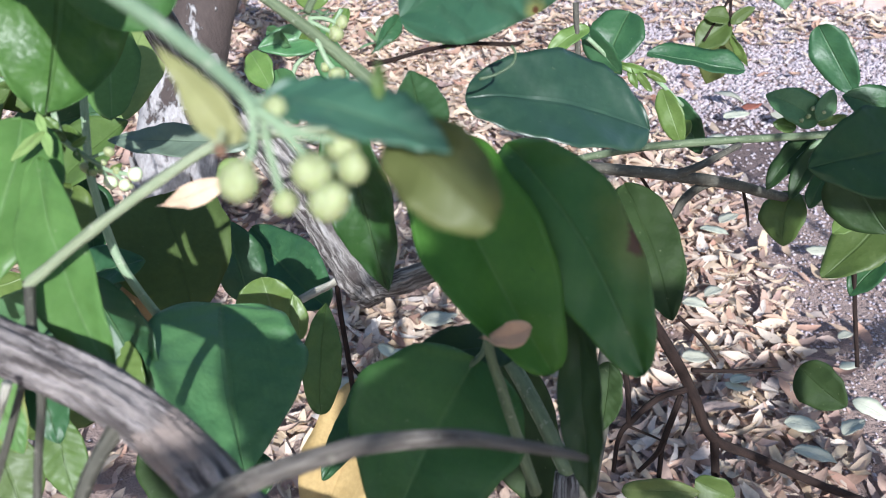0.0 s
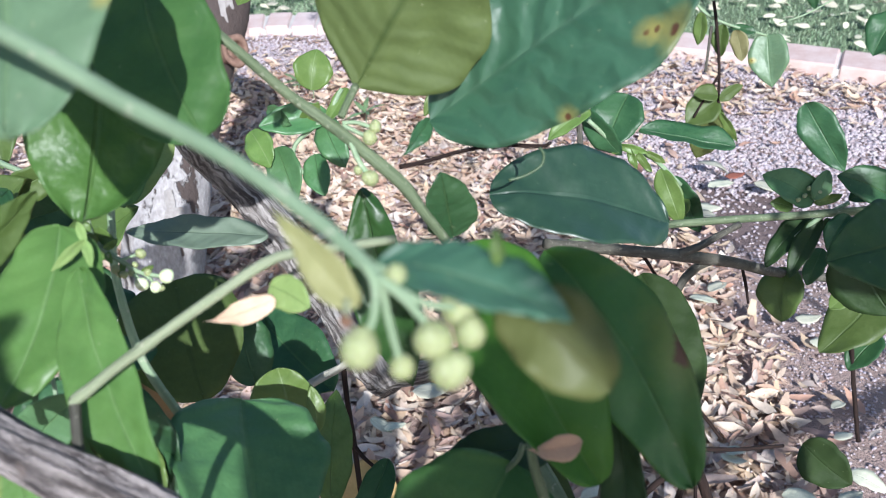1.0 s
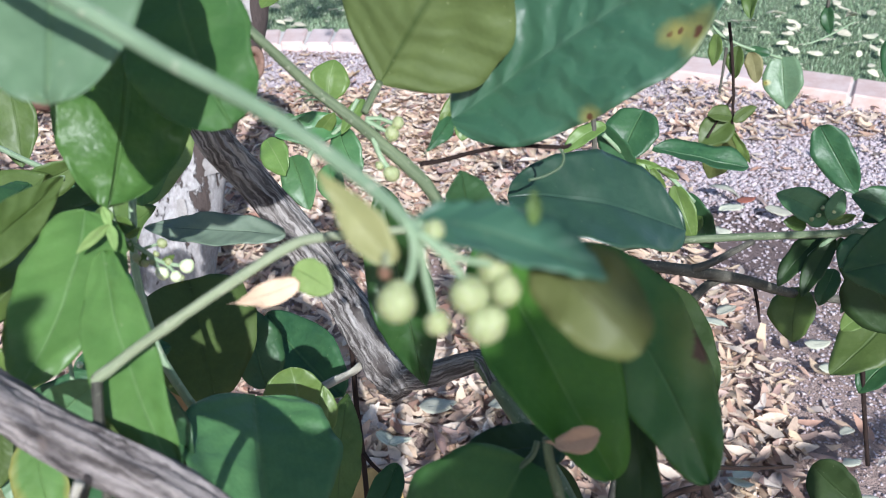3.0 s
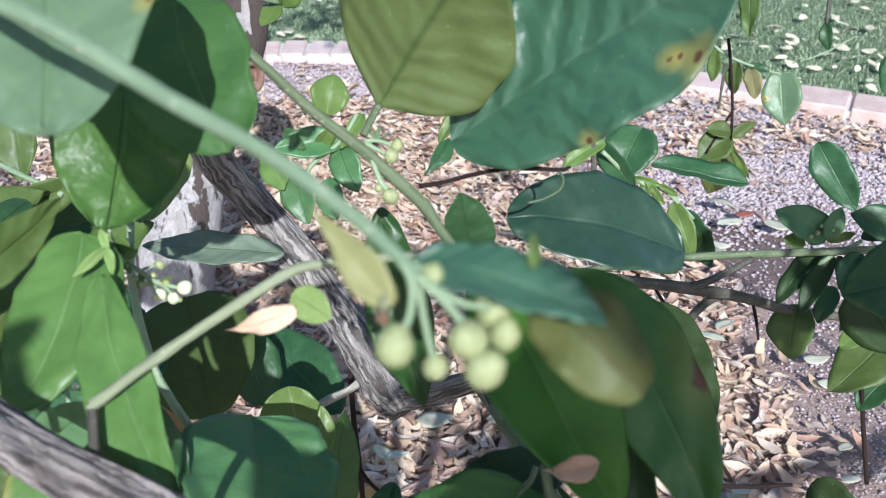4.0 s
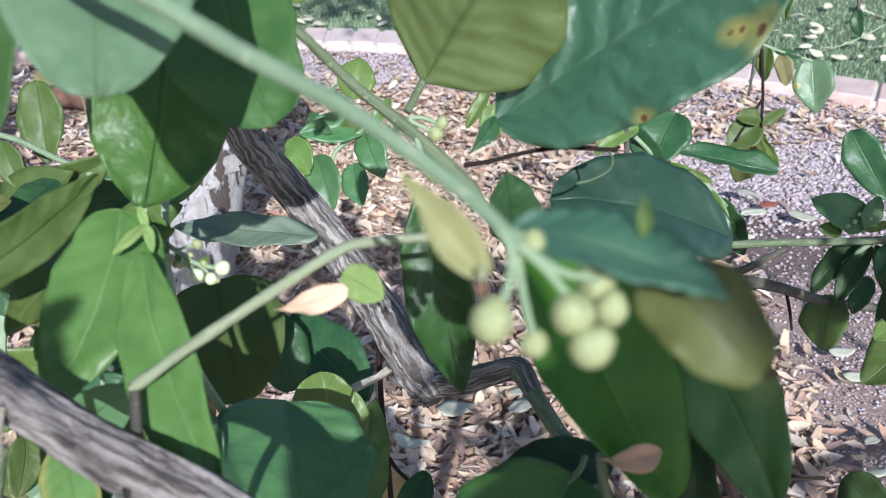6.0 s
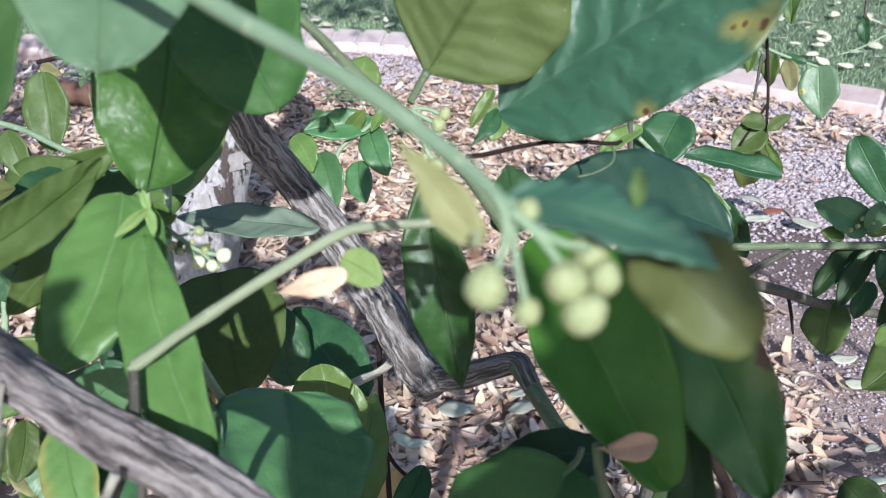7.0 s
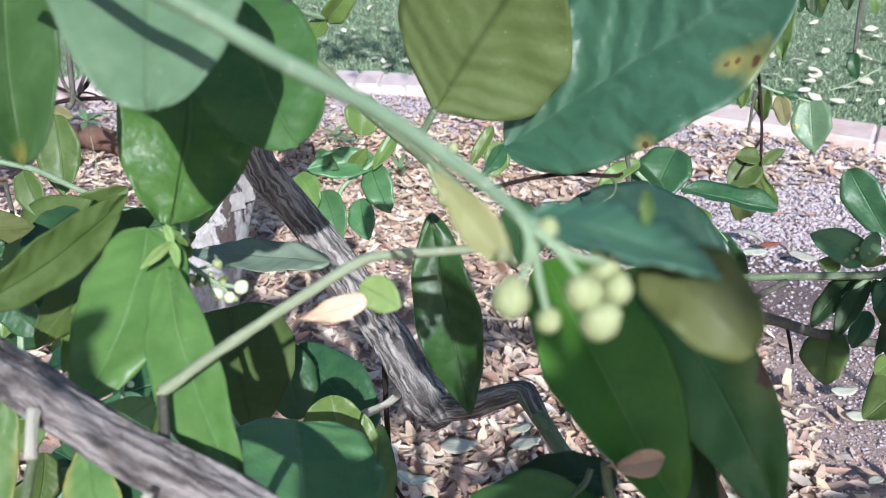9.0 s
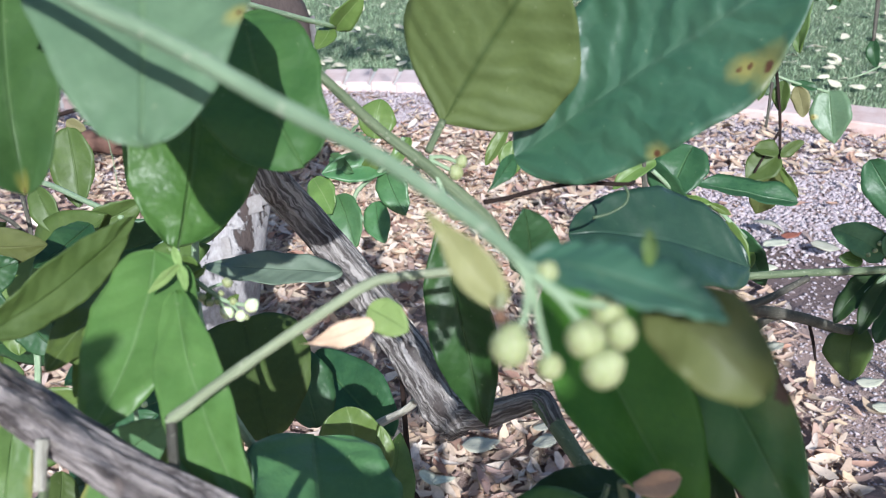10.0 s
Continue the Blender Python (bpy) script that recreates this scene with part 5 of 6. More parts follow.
leaf("young", (0.3629, 0.7603, 0.6937), (0.3409, 0.763, 0.6984), 0.0150, (0.05, -0.76, 0.65))
leaf("young", (0.3794, 0.7631, 0.6985), (0.3765, 0.7755, 0.7199), 0.0092, (-0.1, -0.87, 0.49))
leaf("young", (0.3838, 0.7623, 0.6971), (0.4123, 0.766, 0.7033), 0.0104, (0.06, -0.95, 0.29))
leaf("shade", (0.4488, 0.7771, 0.6423), (0.4145, 0.7511, 0.5974), 0.0189, (-0.54, -0.48, 0.69))
leaf("shade", (0.4501, 0.7684, 0.6673), (0.4305, 0.7515, 0.638), 0.0161, (-0.57, -0.48, 0.66))
leaf("mature", (0.4175, 0.7912, 0.6268), (0.4, 0.772, 0.5937), 0.0247, (-0.59, -0.52, 0.61))
leaf("mature", (0.5178, 0.8088, 0.4968), (0.4796, 0.7895, 0.4635), 0.0403, (-0.48, -0.4, 0.78))
leaf("mature", (0.4562, 0.7703, 0.7106), (0.4178, 0.7633, 0.6986), 0.0231, (-0.15, -0.58, 0.8))
leaf("young", (0.476, 0.8176, 0.5523), (0.4464, 0.7999, 0.5418), 0.0253, (-0.05, -0.44, 0.9))
leaf("shade", (0.288, 0.4155, 0.8671), (0.2103, 0.3811, 0.8724), 0.0527, (0.3, -0.55, 0.78))
stem("twig", GREEN_TWIG, [(0.3658, 0.7596, 0.6524, 0.0022), (0.3850, 0.7536, 0.6818, 0.0022), (0.4179, 0.7619, 0.6962, 0.0022)])
bud(BUD, (0.3706, 0.757, 0.7079), 0.0022)
bud(BUD, (0.375, 0.7606, 0.714), 0.0022)
bud(BUD, (0.3641, 0.7551, 0.7046), 0.0022)
bud(BUD, (0.3858, 0.7584, 0.7103), 0.0022)

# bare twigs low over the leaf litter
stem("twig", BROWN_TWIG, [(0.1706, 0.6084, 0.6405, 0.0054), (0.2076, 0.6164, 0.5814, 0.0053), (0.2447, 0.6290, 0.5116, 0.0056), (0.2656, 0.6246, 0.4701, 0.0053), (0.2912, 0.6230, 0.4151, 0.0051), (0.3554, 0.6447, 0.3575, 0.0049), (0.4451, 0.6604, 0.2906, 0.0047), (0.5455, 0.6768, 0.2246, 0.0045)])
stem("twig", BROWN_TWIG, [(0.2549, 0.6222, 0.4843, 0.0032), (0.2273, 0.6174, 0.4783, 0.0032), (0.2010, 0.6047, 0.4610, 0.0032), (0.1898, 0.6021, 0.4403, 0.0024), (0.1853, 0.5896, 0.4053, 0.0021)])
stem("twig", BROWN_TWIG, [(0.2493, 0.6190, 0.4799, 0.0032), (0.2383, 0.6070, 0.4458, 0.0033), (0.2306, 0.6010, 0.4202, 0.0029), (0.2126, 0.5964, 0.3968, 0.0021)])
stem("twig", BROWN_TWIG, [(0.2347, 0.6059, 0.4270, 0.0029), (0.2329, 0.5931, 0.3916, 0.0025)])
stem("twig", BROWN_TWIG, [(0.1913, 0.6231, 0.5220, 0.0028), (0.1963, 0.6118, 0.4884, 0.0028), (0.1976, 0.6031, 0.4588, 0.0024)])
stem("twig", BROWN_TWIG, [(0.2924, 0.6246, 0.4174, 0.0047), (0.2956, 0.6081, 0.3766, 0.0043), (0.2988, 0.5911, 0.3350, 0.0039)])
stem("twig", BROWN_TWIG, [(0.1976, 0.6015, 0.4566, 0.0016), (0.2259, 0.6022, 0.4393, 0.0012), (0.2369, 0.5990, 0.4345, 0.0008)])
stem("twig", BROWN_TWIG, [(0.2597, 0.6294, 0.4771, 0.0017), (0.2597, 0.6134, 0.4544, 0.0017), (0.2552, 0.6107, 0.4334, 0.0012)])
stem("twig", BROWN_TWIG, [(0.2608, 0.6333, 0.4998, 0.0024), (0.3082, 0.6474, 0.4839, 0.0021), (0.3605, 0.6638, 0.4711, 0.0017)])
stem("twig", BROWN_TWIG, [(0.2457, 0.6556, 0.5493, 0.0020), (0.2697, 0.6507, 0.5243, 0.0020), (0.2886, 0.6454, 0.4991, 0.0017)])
leaf("deep", (0.3853, 0.6739, 0.4638), (0.4211, 0.6304, 0.4483), 0.0482, (-0.55, -0.64, 0.54))
leaf("olive", (0.2719, 0.5981, 0.3804), (0.3118, 0.5882, 0.3652), 0.0367, (-0.08, -0.91, 0.4))
leaf("tan", (0.1969, 0.5921, 0.3738), (0.2719, 0.5777, 0.3861), 0.0289, (-0.24, -0.74, 0.63))

# leaves at the left margin
leaf("tipburn", (-0.1532, 0.2918, 1.0677), (-0.1395, 0.2401, 0.9995), 0.0360, (0.31, -0.73, 0.61), fold=0.5, shape=(0.9, 0.58, 0.42))
leaf("olive", (-0.1691, 0.2437, 0.9464), (-0.1346, 0.3012, 0.9633), 0.0186, (0.8, -0.55, 0.24), fold=0.15)
leaf("tan", (-0.3101, 0.4257, 0.8894), (-0.2418, 0.4289, 0.8866), 0.0253, (-0.06, 0.96, -0.28))
leaf("mature", (-0.2448, 0.4885, 0.8705), (-0.2596, 0.4393, 0.8662), 0.0206, (0.52, -0.23, 0.82))
leaf("mature", (-0.2937, 0.4152, 0.8682), (-0.2582, 0.4236, 0.879), 0.0258, (0.21, -0.98, 0.08))
leaf("olive", (-0.3475, 0.6939, 0.8616), (-0.3367, 0.6617, 0.8019), 0.0347, (0.14, -0.86, 0.49))
leaf("olive", (-0.2645, 0.5229, 0.8524), (-0.2288, 0.5328, 0.866), 0.0245, (0.28, -0.96, -0.02))
leaf("yellow", (-0.3486, 0.6957, 0.865), (-0.3317, 0.6937, 0.8593), 0.0122, (-0.07, -0.99, 0.14))
leaf("olive", (-0.2986, 0.5337, 0.8763), (-0.2827, 0.5189, 0.8476), 0.0188, (0.04, -0.88, 0.47))
leaf("mature", (-0.2565, 0.3754, 0.8953), (-0.2367, 0.3683, 0.8799), 0.0171, (0.03, -0.89, 0.45))
leaf("yellowing", (-0.1831, 0.2725, 0.8965), (-0.1845, 0.2255, 0.8323), 0.0201, (0.26, -0.78, 0.57), bow=0.05, wave=0.03, shape=(0.9, 0.7, 0.9), sweep=0.03)
leaf("yellowing", (-0.1501, 0.2597, 0.8756), (-0.1304, 0.2259, 0.847), 0.0209, (0.03, -0.63, 0.77))
leaf("mature", (-0.1386, 0.264, 0.8652), (-0.1241, 0.2387, 0.8384), 0.0217, (-0.03, -0.74, 0.68))
leaf("olive", (-0.2552, 0.372, 0.7852), (-0.2315, 0.3781, 0.7933), 0.0204, (0.19, -0.97, 0.18))
leaf("olive", (-0.2497, 0.3538, 0.7516), (-0.2165, 0.3636, 0.7652), 0.0238, (0.19, -0.96, 0.22))
leaf("young", (-0.219, 0.3465, 0.7344), (-0.2338, 0.3556, 0.7528), 0.0204, (0.62, -0.38, 0.69))
leaf("mature", (-0.2099, 0.3531, 0.7867), (-0.2277, 0.3386, 0.7628), 0.0228, (-0.07, -0.83, 0.55))
leaf("mature", (-0.2486, 0.4056, 0.8453), (-0.2269, 0.4297, 0.8449), 0.0216, (0.74, -0.67, 0.07))
leaf("mature", (-0.2583, 0.4089, 0.8524), (-0.2356, 0.4003, 0.834), 0.0212, (-0.02, -0.92, 0.4))
leaf("mature", (-0.2267, 0.4405, 0.8022), (-0.232, 0.392, 0.8185), 0.0222, (0.61, 0.19, 0.77))
leaf("mature", (-0.1634, 0.3479, 0.8337), (-0.1801, 0.3343, 0.8112), 0.0254, (-0.17, -0.78, 0.6))
stem("twig", DARK_TWIG, [(-0.1454, 0.2182, 0.9075, 0.0015), (-0.1518, 0.2204, 0.8915, 0.0018), (-0.1586, 0.2197, 0.8704, 0.0018), (-0.1647, 0.2186, 0.8485, 0.0019)])
stem("twig", GREEN_TWIG, [(-0.2802, 0.4576, 0.8398, 0.0021), (-0.2755, 0.4477, 0.8212, 0.0021), (-0.2716, 0.4378, 0.8027, 0.0021), (-0.2717, 0.4225, 0.7750, 0.0021)])
stem("twig", GREEN_TWIG, [(-0.4100, 0.6267, 0.8512, 0.0022), (-0.3278, 0.5895, 0.8567, 0.0021), (-0.2765, 0.5490, 0.8597, 0.0020), (-0.2408, 0.5265, 0.8561, 0.0019)])
stem("twig", GREEN_TWIG, [(-0.3024, 0.5316, 0.8730, 0.0015), (-0.2926, 0.5267, 0.8628, 0.0015), (-0.2827, 0.5199, 0.8492, 0.0015)])

# twigs seen against the lawn
stem("twig", GREY_TWIG, [(-0.6743, 1.4896, 0.7891, 0.0058), (-0.6667, 1.4438, 0.7051, 0.0048), (-0.6587, 1.4119, 0.6462, 0.0048), (-0.6660, 1.4021, 0.6295, 0.0038)])
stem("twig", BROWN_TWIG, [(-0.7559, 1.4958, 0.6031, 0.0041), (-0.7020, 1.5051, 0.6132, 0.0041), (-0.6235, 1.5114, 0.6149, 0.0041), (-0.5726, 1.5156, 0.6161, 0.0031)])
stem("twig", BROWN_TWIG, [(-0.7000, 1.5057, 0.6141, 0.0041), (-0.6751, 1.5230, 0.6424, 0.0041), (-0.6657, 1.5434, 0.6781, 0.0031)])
leaf("olive", (0.339, 0.9789, 0.9231), (0.3356, 0.9406, 0.8485), 0.0284, (-0.63, -0.68, 0.38))
leaf("mature", (0.5816, 1.5543, 0.8298), (0.5981, 1.5232, 0.7684), 0.0428, (-0.55, -0.8, 0.26))
leaf("mature", (0.5103, 1.4454, 0.8396), (0.5272, 1.4246, 0.7983), 0.0363, (-0.53, -0.83, 0.2))
leaf("mature", (0.7008, 1.5987, 0.6921), (0.7067, 1.5755, 0.6467), 0.0249, (-0.57, -0.76, 0.31))
stem("twig", GREY_TWIG, [(0.7221, 1.6607, 0.8124, 0.0051), (0.7098, 1.6325, 0.7577, 0.0041), (0.7008, 1.5973, 0.6894, 0.0031)])
stem("twig", GREEN_TWIG, [(0.7977, 1.6863, 0.6399, 0.0016), (0.7331, 1.6699, 0.6105, 0.0016), (0.6790, 1.6612, 0.5957, 0.0012)])
leaf("mature", (0.5956, 1.0892, 0.7863), (0.5625, 1.0608, 0.7387), 0.0509, (-0.47, -0.57, 0.67))

# foliage deeper in the crown at the left
leaf("young", (-0.397, 0.6972, 0.6288), (-0.298, 0.658, 0.6827), 0.0390, (-0.48, -0.83, 0.29))
leaf("mature", (-0.3383, 0.7483, 0.6266), (-0.2752, 0.7111, 0.6088), 0.0458, (0.22, -0.09, 0.97))
leaf("olive", (-0.3989, 0.568, 0.716), (-0.3414, 0.5077, 0.6872), 0.0477, (-0.3, -0.63, 0.72))
leaf("fresh", (-0.2073, 0.5977, 0.8779), (-0.194, 0.5302, 0.834), 0.0433, (0.32, -0.47, 0.82), bow=0.03, shape=(0.85, 0.5, 0.5))
leaf("mature", (-0.3954, 0.5905, 0.8348), (-0.3469, 0.5288, 0.7958), 0.0609, (-0.47, -0.7, 0.53))
leaf("mature", (-0.4024, 0.536, 0.6791), (-0.3186, 0.5117, 0.6914), 0.0355, (-0.26, -0.5, 0.83))
leaf("mature", (-0.3209, 0.6523, 0.7033), (-0.3456, 0.6907, 0.7328), 0.0291, (0.15, -0.54, 0.83))
leaf("mature", (-0.4504, 0.6942, 0.7052), (-0.3822, 0.7175, 0.6641), 0.0470, (0.56, -0.59, 0.59))
leaf("olive", (-0.3722, 0.5918, 0.747), (-0.4, 0.5228, 0.7354), 0.0479, (0.92, -0.38, 0.08))
leaf("lime", (-0.2131, 0.693, 0.8397), (-0.2227, 0.6105, 0.7925), 0.0514, (0.46, -0.48, 0.75), bow=0.03, shape=(0.85, 0.6, 0.55))
leaf("mature", (-0.4397, 0.6566, 0.731), (-0.3961, 0.631, 0.8019), 0.0458, (0.7, -0.41, -0.58))
leaf("young", (-0.4788, 0.6753, 0.7524), (-0.3932, 0.6441, 0.7971), 0.0341, (-0.21, -0.94, -0.26))
leaf("olive", (-0.4345, 0.6317, 0.6546), (-0.4215, 0.6168, 0.7238), 0.0453, (-0.24, -0.96, -0.16))
leaf("mature", (-0.2585, 0.5959, 0.751), (-0.2462, 0.5552, 0.7064), 0.0379, (0.42, -0.61, 0.67))
leaf("mature", (-0.3451, 0.4301, 0.7708), (-0.4492, 0.444, 0.7535), 0.0434, (-0.21, -0.74, 0.64))
leaf("mature", (-0.4218, 0.5517, 0.6846), (-0.3991, 0.5469, 0.6289), 0.0369, (0.82, -0.44, 0.37))
leaf("olive", (-0.4465, 0.6807, 0.5578), (-0.3803, 0.6959, 0.5595), 0.0375, (0.12, -0.59, 0.8))
leaf("young", (-0.5027, 0.7616, 0.6703), (-0.4576, 0.7783, 0.6104), 0.0439, (0.5, -0.86, 0.14))
leaf("young", (-0.2909, 0.4999, 0.8438), (-0.2914, 0.452, 0.7971), 0.0461, (-0.01, -0.7, 0.72))
leaf("mature", (-0.3405, 0.662, 0.6669), (-0.347, 0.7082, 0.7032), 0.0375, (-0.03, -0.62, 0.78))
leaf("mature", (-0.3367, 0.7587, 0.5987), (-0.362, 0.723, 0.5727), 0.0342, (0, -0.59, 0.81))
leaf("mature", (-0.3608, 0.5734, 0.82), (-0.4242, 0.5485, 0.8308), 0.0399, (0.38, -0.7, 0.61))
leaf("olive", (-0.2955, 0.5453, 0.7102), (-0.2612, 0.6031, 0.7437), 0.0626, (0.87, -0.49, -0.04))
leaf("olive", (-0.3021, 0.5101, 0.7998), (-0.2472, 0.5182, 0.8628), 0.0579, (-0.43, -0.77, 0.47))
leaf("olive", (-0.3562, 0.6765, 0.7343), (-0.2781, 0.6632, 0.7678), 0.0360, (-0.23, -0.96, 0.15))
leaf("young", (-0.3736, 0.8296, 0.6994), (-0.3487, 0.8074, 0.6472), 0.0429, (0.69, -0.49, 0.54))
leaf("mature", (-0.2525, 0.4617, 0.8091), (-0.3252, 0.4702, 0.7912), 0.0412, (-0.06, -0.97, -0.22))
leaf("young", (-0.2827, 0.6495, 0.7331), (-0.3165, 0.5875, 0.7376), 0.0373, (0.88, -0.48, 0.03))
leaf("mature", (-0.301, 0.5896, 0.7909), (-0.2225, 0.6103, 0.8049), 0.0428, (0.19, -0.93, 0.32))
leaf("young", (-0.2477, 0.5586, 0.7688), (-0.2561, 0.5078, 0.736), 0.0369, (0.64, -0.49, 0.59))
leaf("mature", (-0.4595, 0.6522, 0.7469), (-0.5276, 0.6527, 0.7604), 0.0359, (0.12, -0.77, 0.63))
leaf("mature", (-0.2915, 0.6155, 0.6224), (-0.3313, 0.5675, 0.5904), 0.0445, (0.57, -0.73, 0.38))
leaf("olive", (-0.26, 0.5672, 0.766), (-0.2029, 0.5765, 0.8093), 0.0416, (-0.29, -0.78, 0.55))
leaf("young", (-0.3838, 0.5353, 0.6784), (-0.2992, 0.5472, 0.6935), 0.0476, (0.11, -0.98, 0.13))
leaf("mature", (-0.2256, 0.4438, 0.7597), (-0.1633, 0.4519, 0.774), 0.0405, (-0.16, -0.38, 0.91))
leaf("mature", (-0.3673, 0.6001, 0.5613), (-0.3668, 0.5768, 0.5227), 0.0335, (-0.12, -0.85, 0.51))
leaf("mature", (-0.2855, 0.4784, 0.6932), (-0.2093, 0.4905, 0.7144), 0.0412, (-0.02, -0.83, 0.55))
leaf("olive", (-0.1951, 0.468, 0.6716), (-0.2848, 0.4679, 0.6701), 0.0463, (-0.01, -0.53, 0.85))
leaf("olive", (-0.2061, 0.4362, 0.6998), (-0.2006, 0.4632, 0.7445), 0.0350, (0.64, -0.69, 0.34))
leaf("olive", (-0.1964, 0.4198, 0.7171), (-0.2439, 0.3943, 0.6742), 0.0492, (0.5, -0.87, -0.03))
leaf("mature", (-0.3366, 0.5557, 0.6211), (-0.2759, 0.534, 0.5862), 0.0597, (0.53, 0.14, 0.84))
leaf("mature", (-0.2266, 0.5409, 0.6516), (-0.2453, 0.5721, 0.7028), 0.0476, (0.8, -0.34, 0.5))
leaf("mature", (-0.2279, 0.558, 0.6284), (-0.2428, 0.5935, 0.6868), 0.0515, (0.78, -0.43, 0.46))
leaf("mature", (-0.3304, 0.5382, 0.5881), (-0.3902, 0.5283, 0.5709), 0.0431, (-0.23, -0.25, 0.94))
leaf("young", (-0.1261, 0.3258, 0.9234), (-0.1191, 0.3261, 0.9279), 0.0035, (0.08, -0.99, -0.07))
leaf("young", (-0.1249, 0.3252, 0.9224), (-0.1219, 0.3209, 0.9189), 0.0030, (-0.18, -0.69, 0.7))
leaf("young", (-0.1178, 0.3229, 0.9183), (-0.119, 0.3179, 0.9136), 0.0030, (0.02, -0.69, 0.73))
leaf("young", (-0.1107, 0.3206, 0.9143), (-0.1049, 0.3203, 0.9178), 0.0030, (-0.02, -1, -0.04))
leaf("young", (-0.1285, 0.327, 0.9255), (-0.1325, 0.3272, 0.9299), 0.0040, (0.59, -0.59, 0.56))
leaf("young", (-0.1316, 0.3293, 0.9296), (-0.1361, 0.3302, 0.9352), 0.0045, (0.58, -0.59, 0.56))
bud(BUD, (-0.1235, 0.324, 0.9204), 0.0014)
bud(BUD, (-0.1147, 0.3205, 0.9143), 0.0014)
bud(BUD, (-0.1079, 0.3206, 0.9143), 0.0017)
bud(BUD, (-0.1197, 0.3205, 0.9142), 0.0014)
bud(BUD, (-0.1024, 0.3173, 0.9086), 0.0014)
bud(BUD, (-0.1131, 0.3223, 0.9173), 0.0012)

stem("branch", DARK_TWIG, [(0.0305, 0.4045, 0.7989, 0.0061), (0.0382, 0.3857, 0.7963, 0.0050), (0.0477, 0.3656, 0.7916, 0.0045), (0.0618, 0.3381, 0.7838, 0.0043), (0.0745, 0.3096, 0.7743, 0.0041), (0.0864, 0.2878, 0.7565, 0.0040)])

# olive leaves and shaded foliage about the bark-covered branch
leaf("olive", (-0.2147, 0.3393, 0.8039), (-0.2139, 0.317, 0.784), 0.0181, (0.63, -0.5, 0.59))
leaf("spotlet", (-0.2071, 0.344, 0.7907), (-0.2066, 0.3207, 0.769), 0.0174, (0.05, -0.68, 0.73))
leaf("olive", (-0.1975, 0.3494, 0.7785), (-0.2034, 0.3254, 0.7565), 0.0216, (0.52, -0.64, 0.56))
leaf("yellow", (-0.2263, 0.3356, 0.7778), (-0.2081, 0.3213, 0.7703), 0.0133, (0.27, -0.16, 0.95))
leaf("shade", (-0.3301, 0.5007, 0.7789), (-0.2854, 0.4892, 0.7939), 0.0174, (-0.39, -0.66, 0.64))
leaf("shade", (-0.3004, 0.4808, 0.7806), (-0.268, 0.4875, 0.7887), 0.0159, (0.15, -0.97, 0.19))
leaf("shade", (-0.3425, 0.5124, 0.8016), (-0.2971, 0.4949, 0.8058), 0.0175, (-0.34, -0.75, 0.57))

# withered bud on the shoot, and leaves hanging over the lawn
bud(WITHERED, (-0.0008, 0.1142, 1.0349), 0.0010)
stem("flower_stalk", TAN_TWIG, [(-0.0005, 0.1158, 1.0378, 0.0004), (-0.0007, 0.1150, 1.0364, 0.0004), (-0.0008, 0.1144, 1.0353, 0.0004)])
leaf("shade", (0.3774, 1.0399, 0.931), (0.3885, 1.0146, 0.881), 0.0225, (-0.15, -0.89, 0.42))
leaf("olive", (0.4072, 1.0614, 0.9278), (0.4068, 1.0364, 0.8791), 0.0222, (-0.67, -0.66, 0.34))
leaf("shade", (0.4182, 1.0438, 0.937), (0.4224, 1.0076, 0.888), 0.0232, (-0.28, -0.78, 0.56))
leaf("olive", (0.4547, 1.0418, 0.9315), (0.4588, 1.0168, 0.8826), 0.0212, (-0.01, -0.89, 0.45))
stem("twig", GREY_TWIG, [(0.3620, 1.0413, 0.9344, 0.0022), (0.4066, 1.0441, 0.9380, 0.0020), (0.4642, 1.0438, 0.9350, 0.0018)])

leaf("lime", (-0.1128, 0.2815, 0.953), (-0.1207, 0.2678, 0.9491), 0.0039, (0.7, -0.53, 0.48))
leaf("lime", (-0.1128, 0.2815, 0.953), (-0.1083, 0.2713, 0.9482), 0.0037, (-0.05, -0.44, 0.89))
leaf("lime", (-0.1128, 0.2811, 0.9523), (-0.1167, 0.2881, 0.9575), 0.0033, (0.15, -0.54, 0.83))

leaf("shade", (-0.14, 0.3669, 0.7226), (-0.108, 0.3293, 0.7032), 0.0397, (0.21, -0.3, 0.93))
leaf("dark", (-0.0926, 0.375, 0.6808), (-0.0972, 0.3418, 0.6685), 0.0315, (0.11, -0.36, 0.93))

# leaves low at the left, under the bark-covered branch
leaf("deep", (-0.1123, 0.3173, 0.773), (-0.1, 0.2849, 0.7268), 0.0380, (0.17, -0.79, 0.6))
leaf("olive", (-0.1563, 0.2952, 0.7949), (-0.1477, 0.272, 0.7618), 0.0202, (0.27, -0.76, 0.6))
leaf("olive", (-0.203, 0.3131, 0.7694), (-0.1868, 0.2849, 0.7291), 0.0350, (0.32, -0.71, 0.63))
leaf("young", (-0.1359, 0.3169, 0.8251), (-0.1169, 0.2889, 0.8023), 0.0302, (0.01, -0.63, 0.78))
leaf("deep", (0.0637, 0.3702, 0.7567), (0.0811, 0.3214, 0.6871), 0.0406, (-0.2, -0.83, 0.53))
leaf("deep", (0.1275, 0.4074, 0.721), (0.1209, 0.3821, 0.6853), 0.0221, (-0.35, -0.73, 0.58))

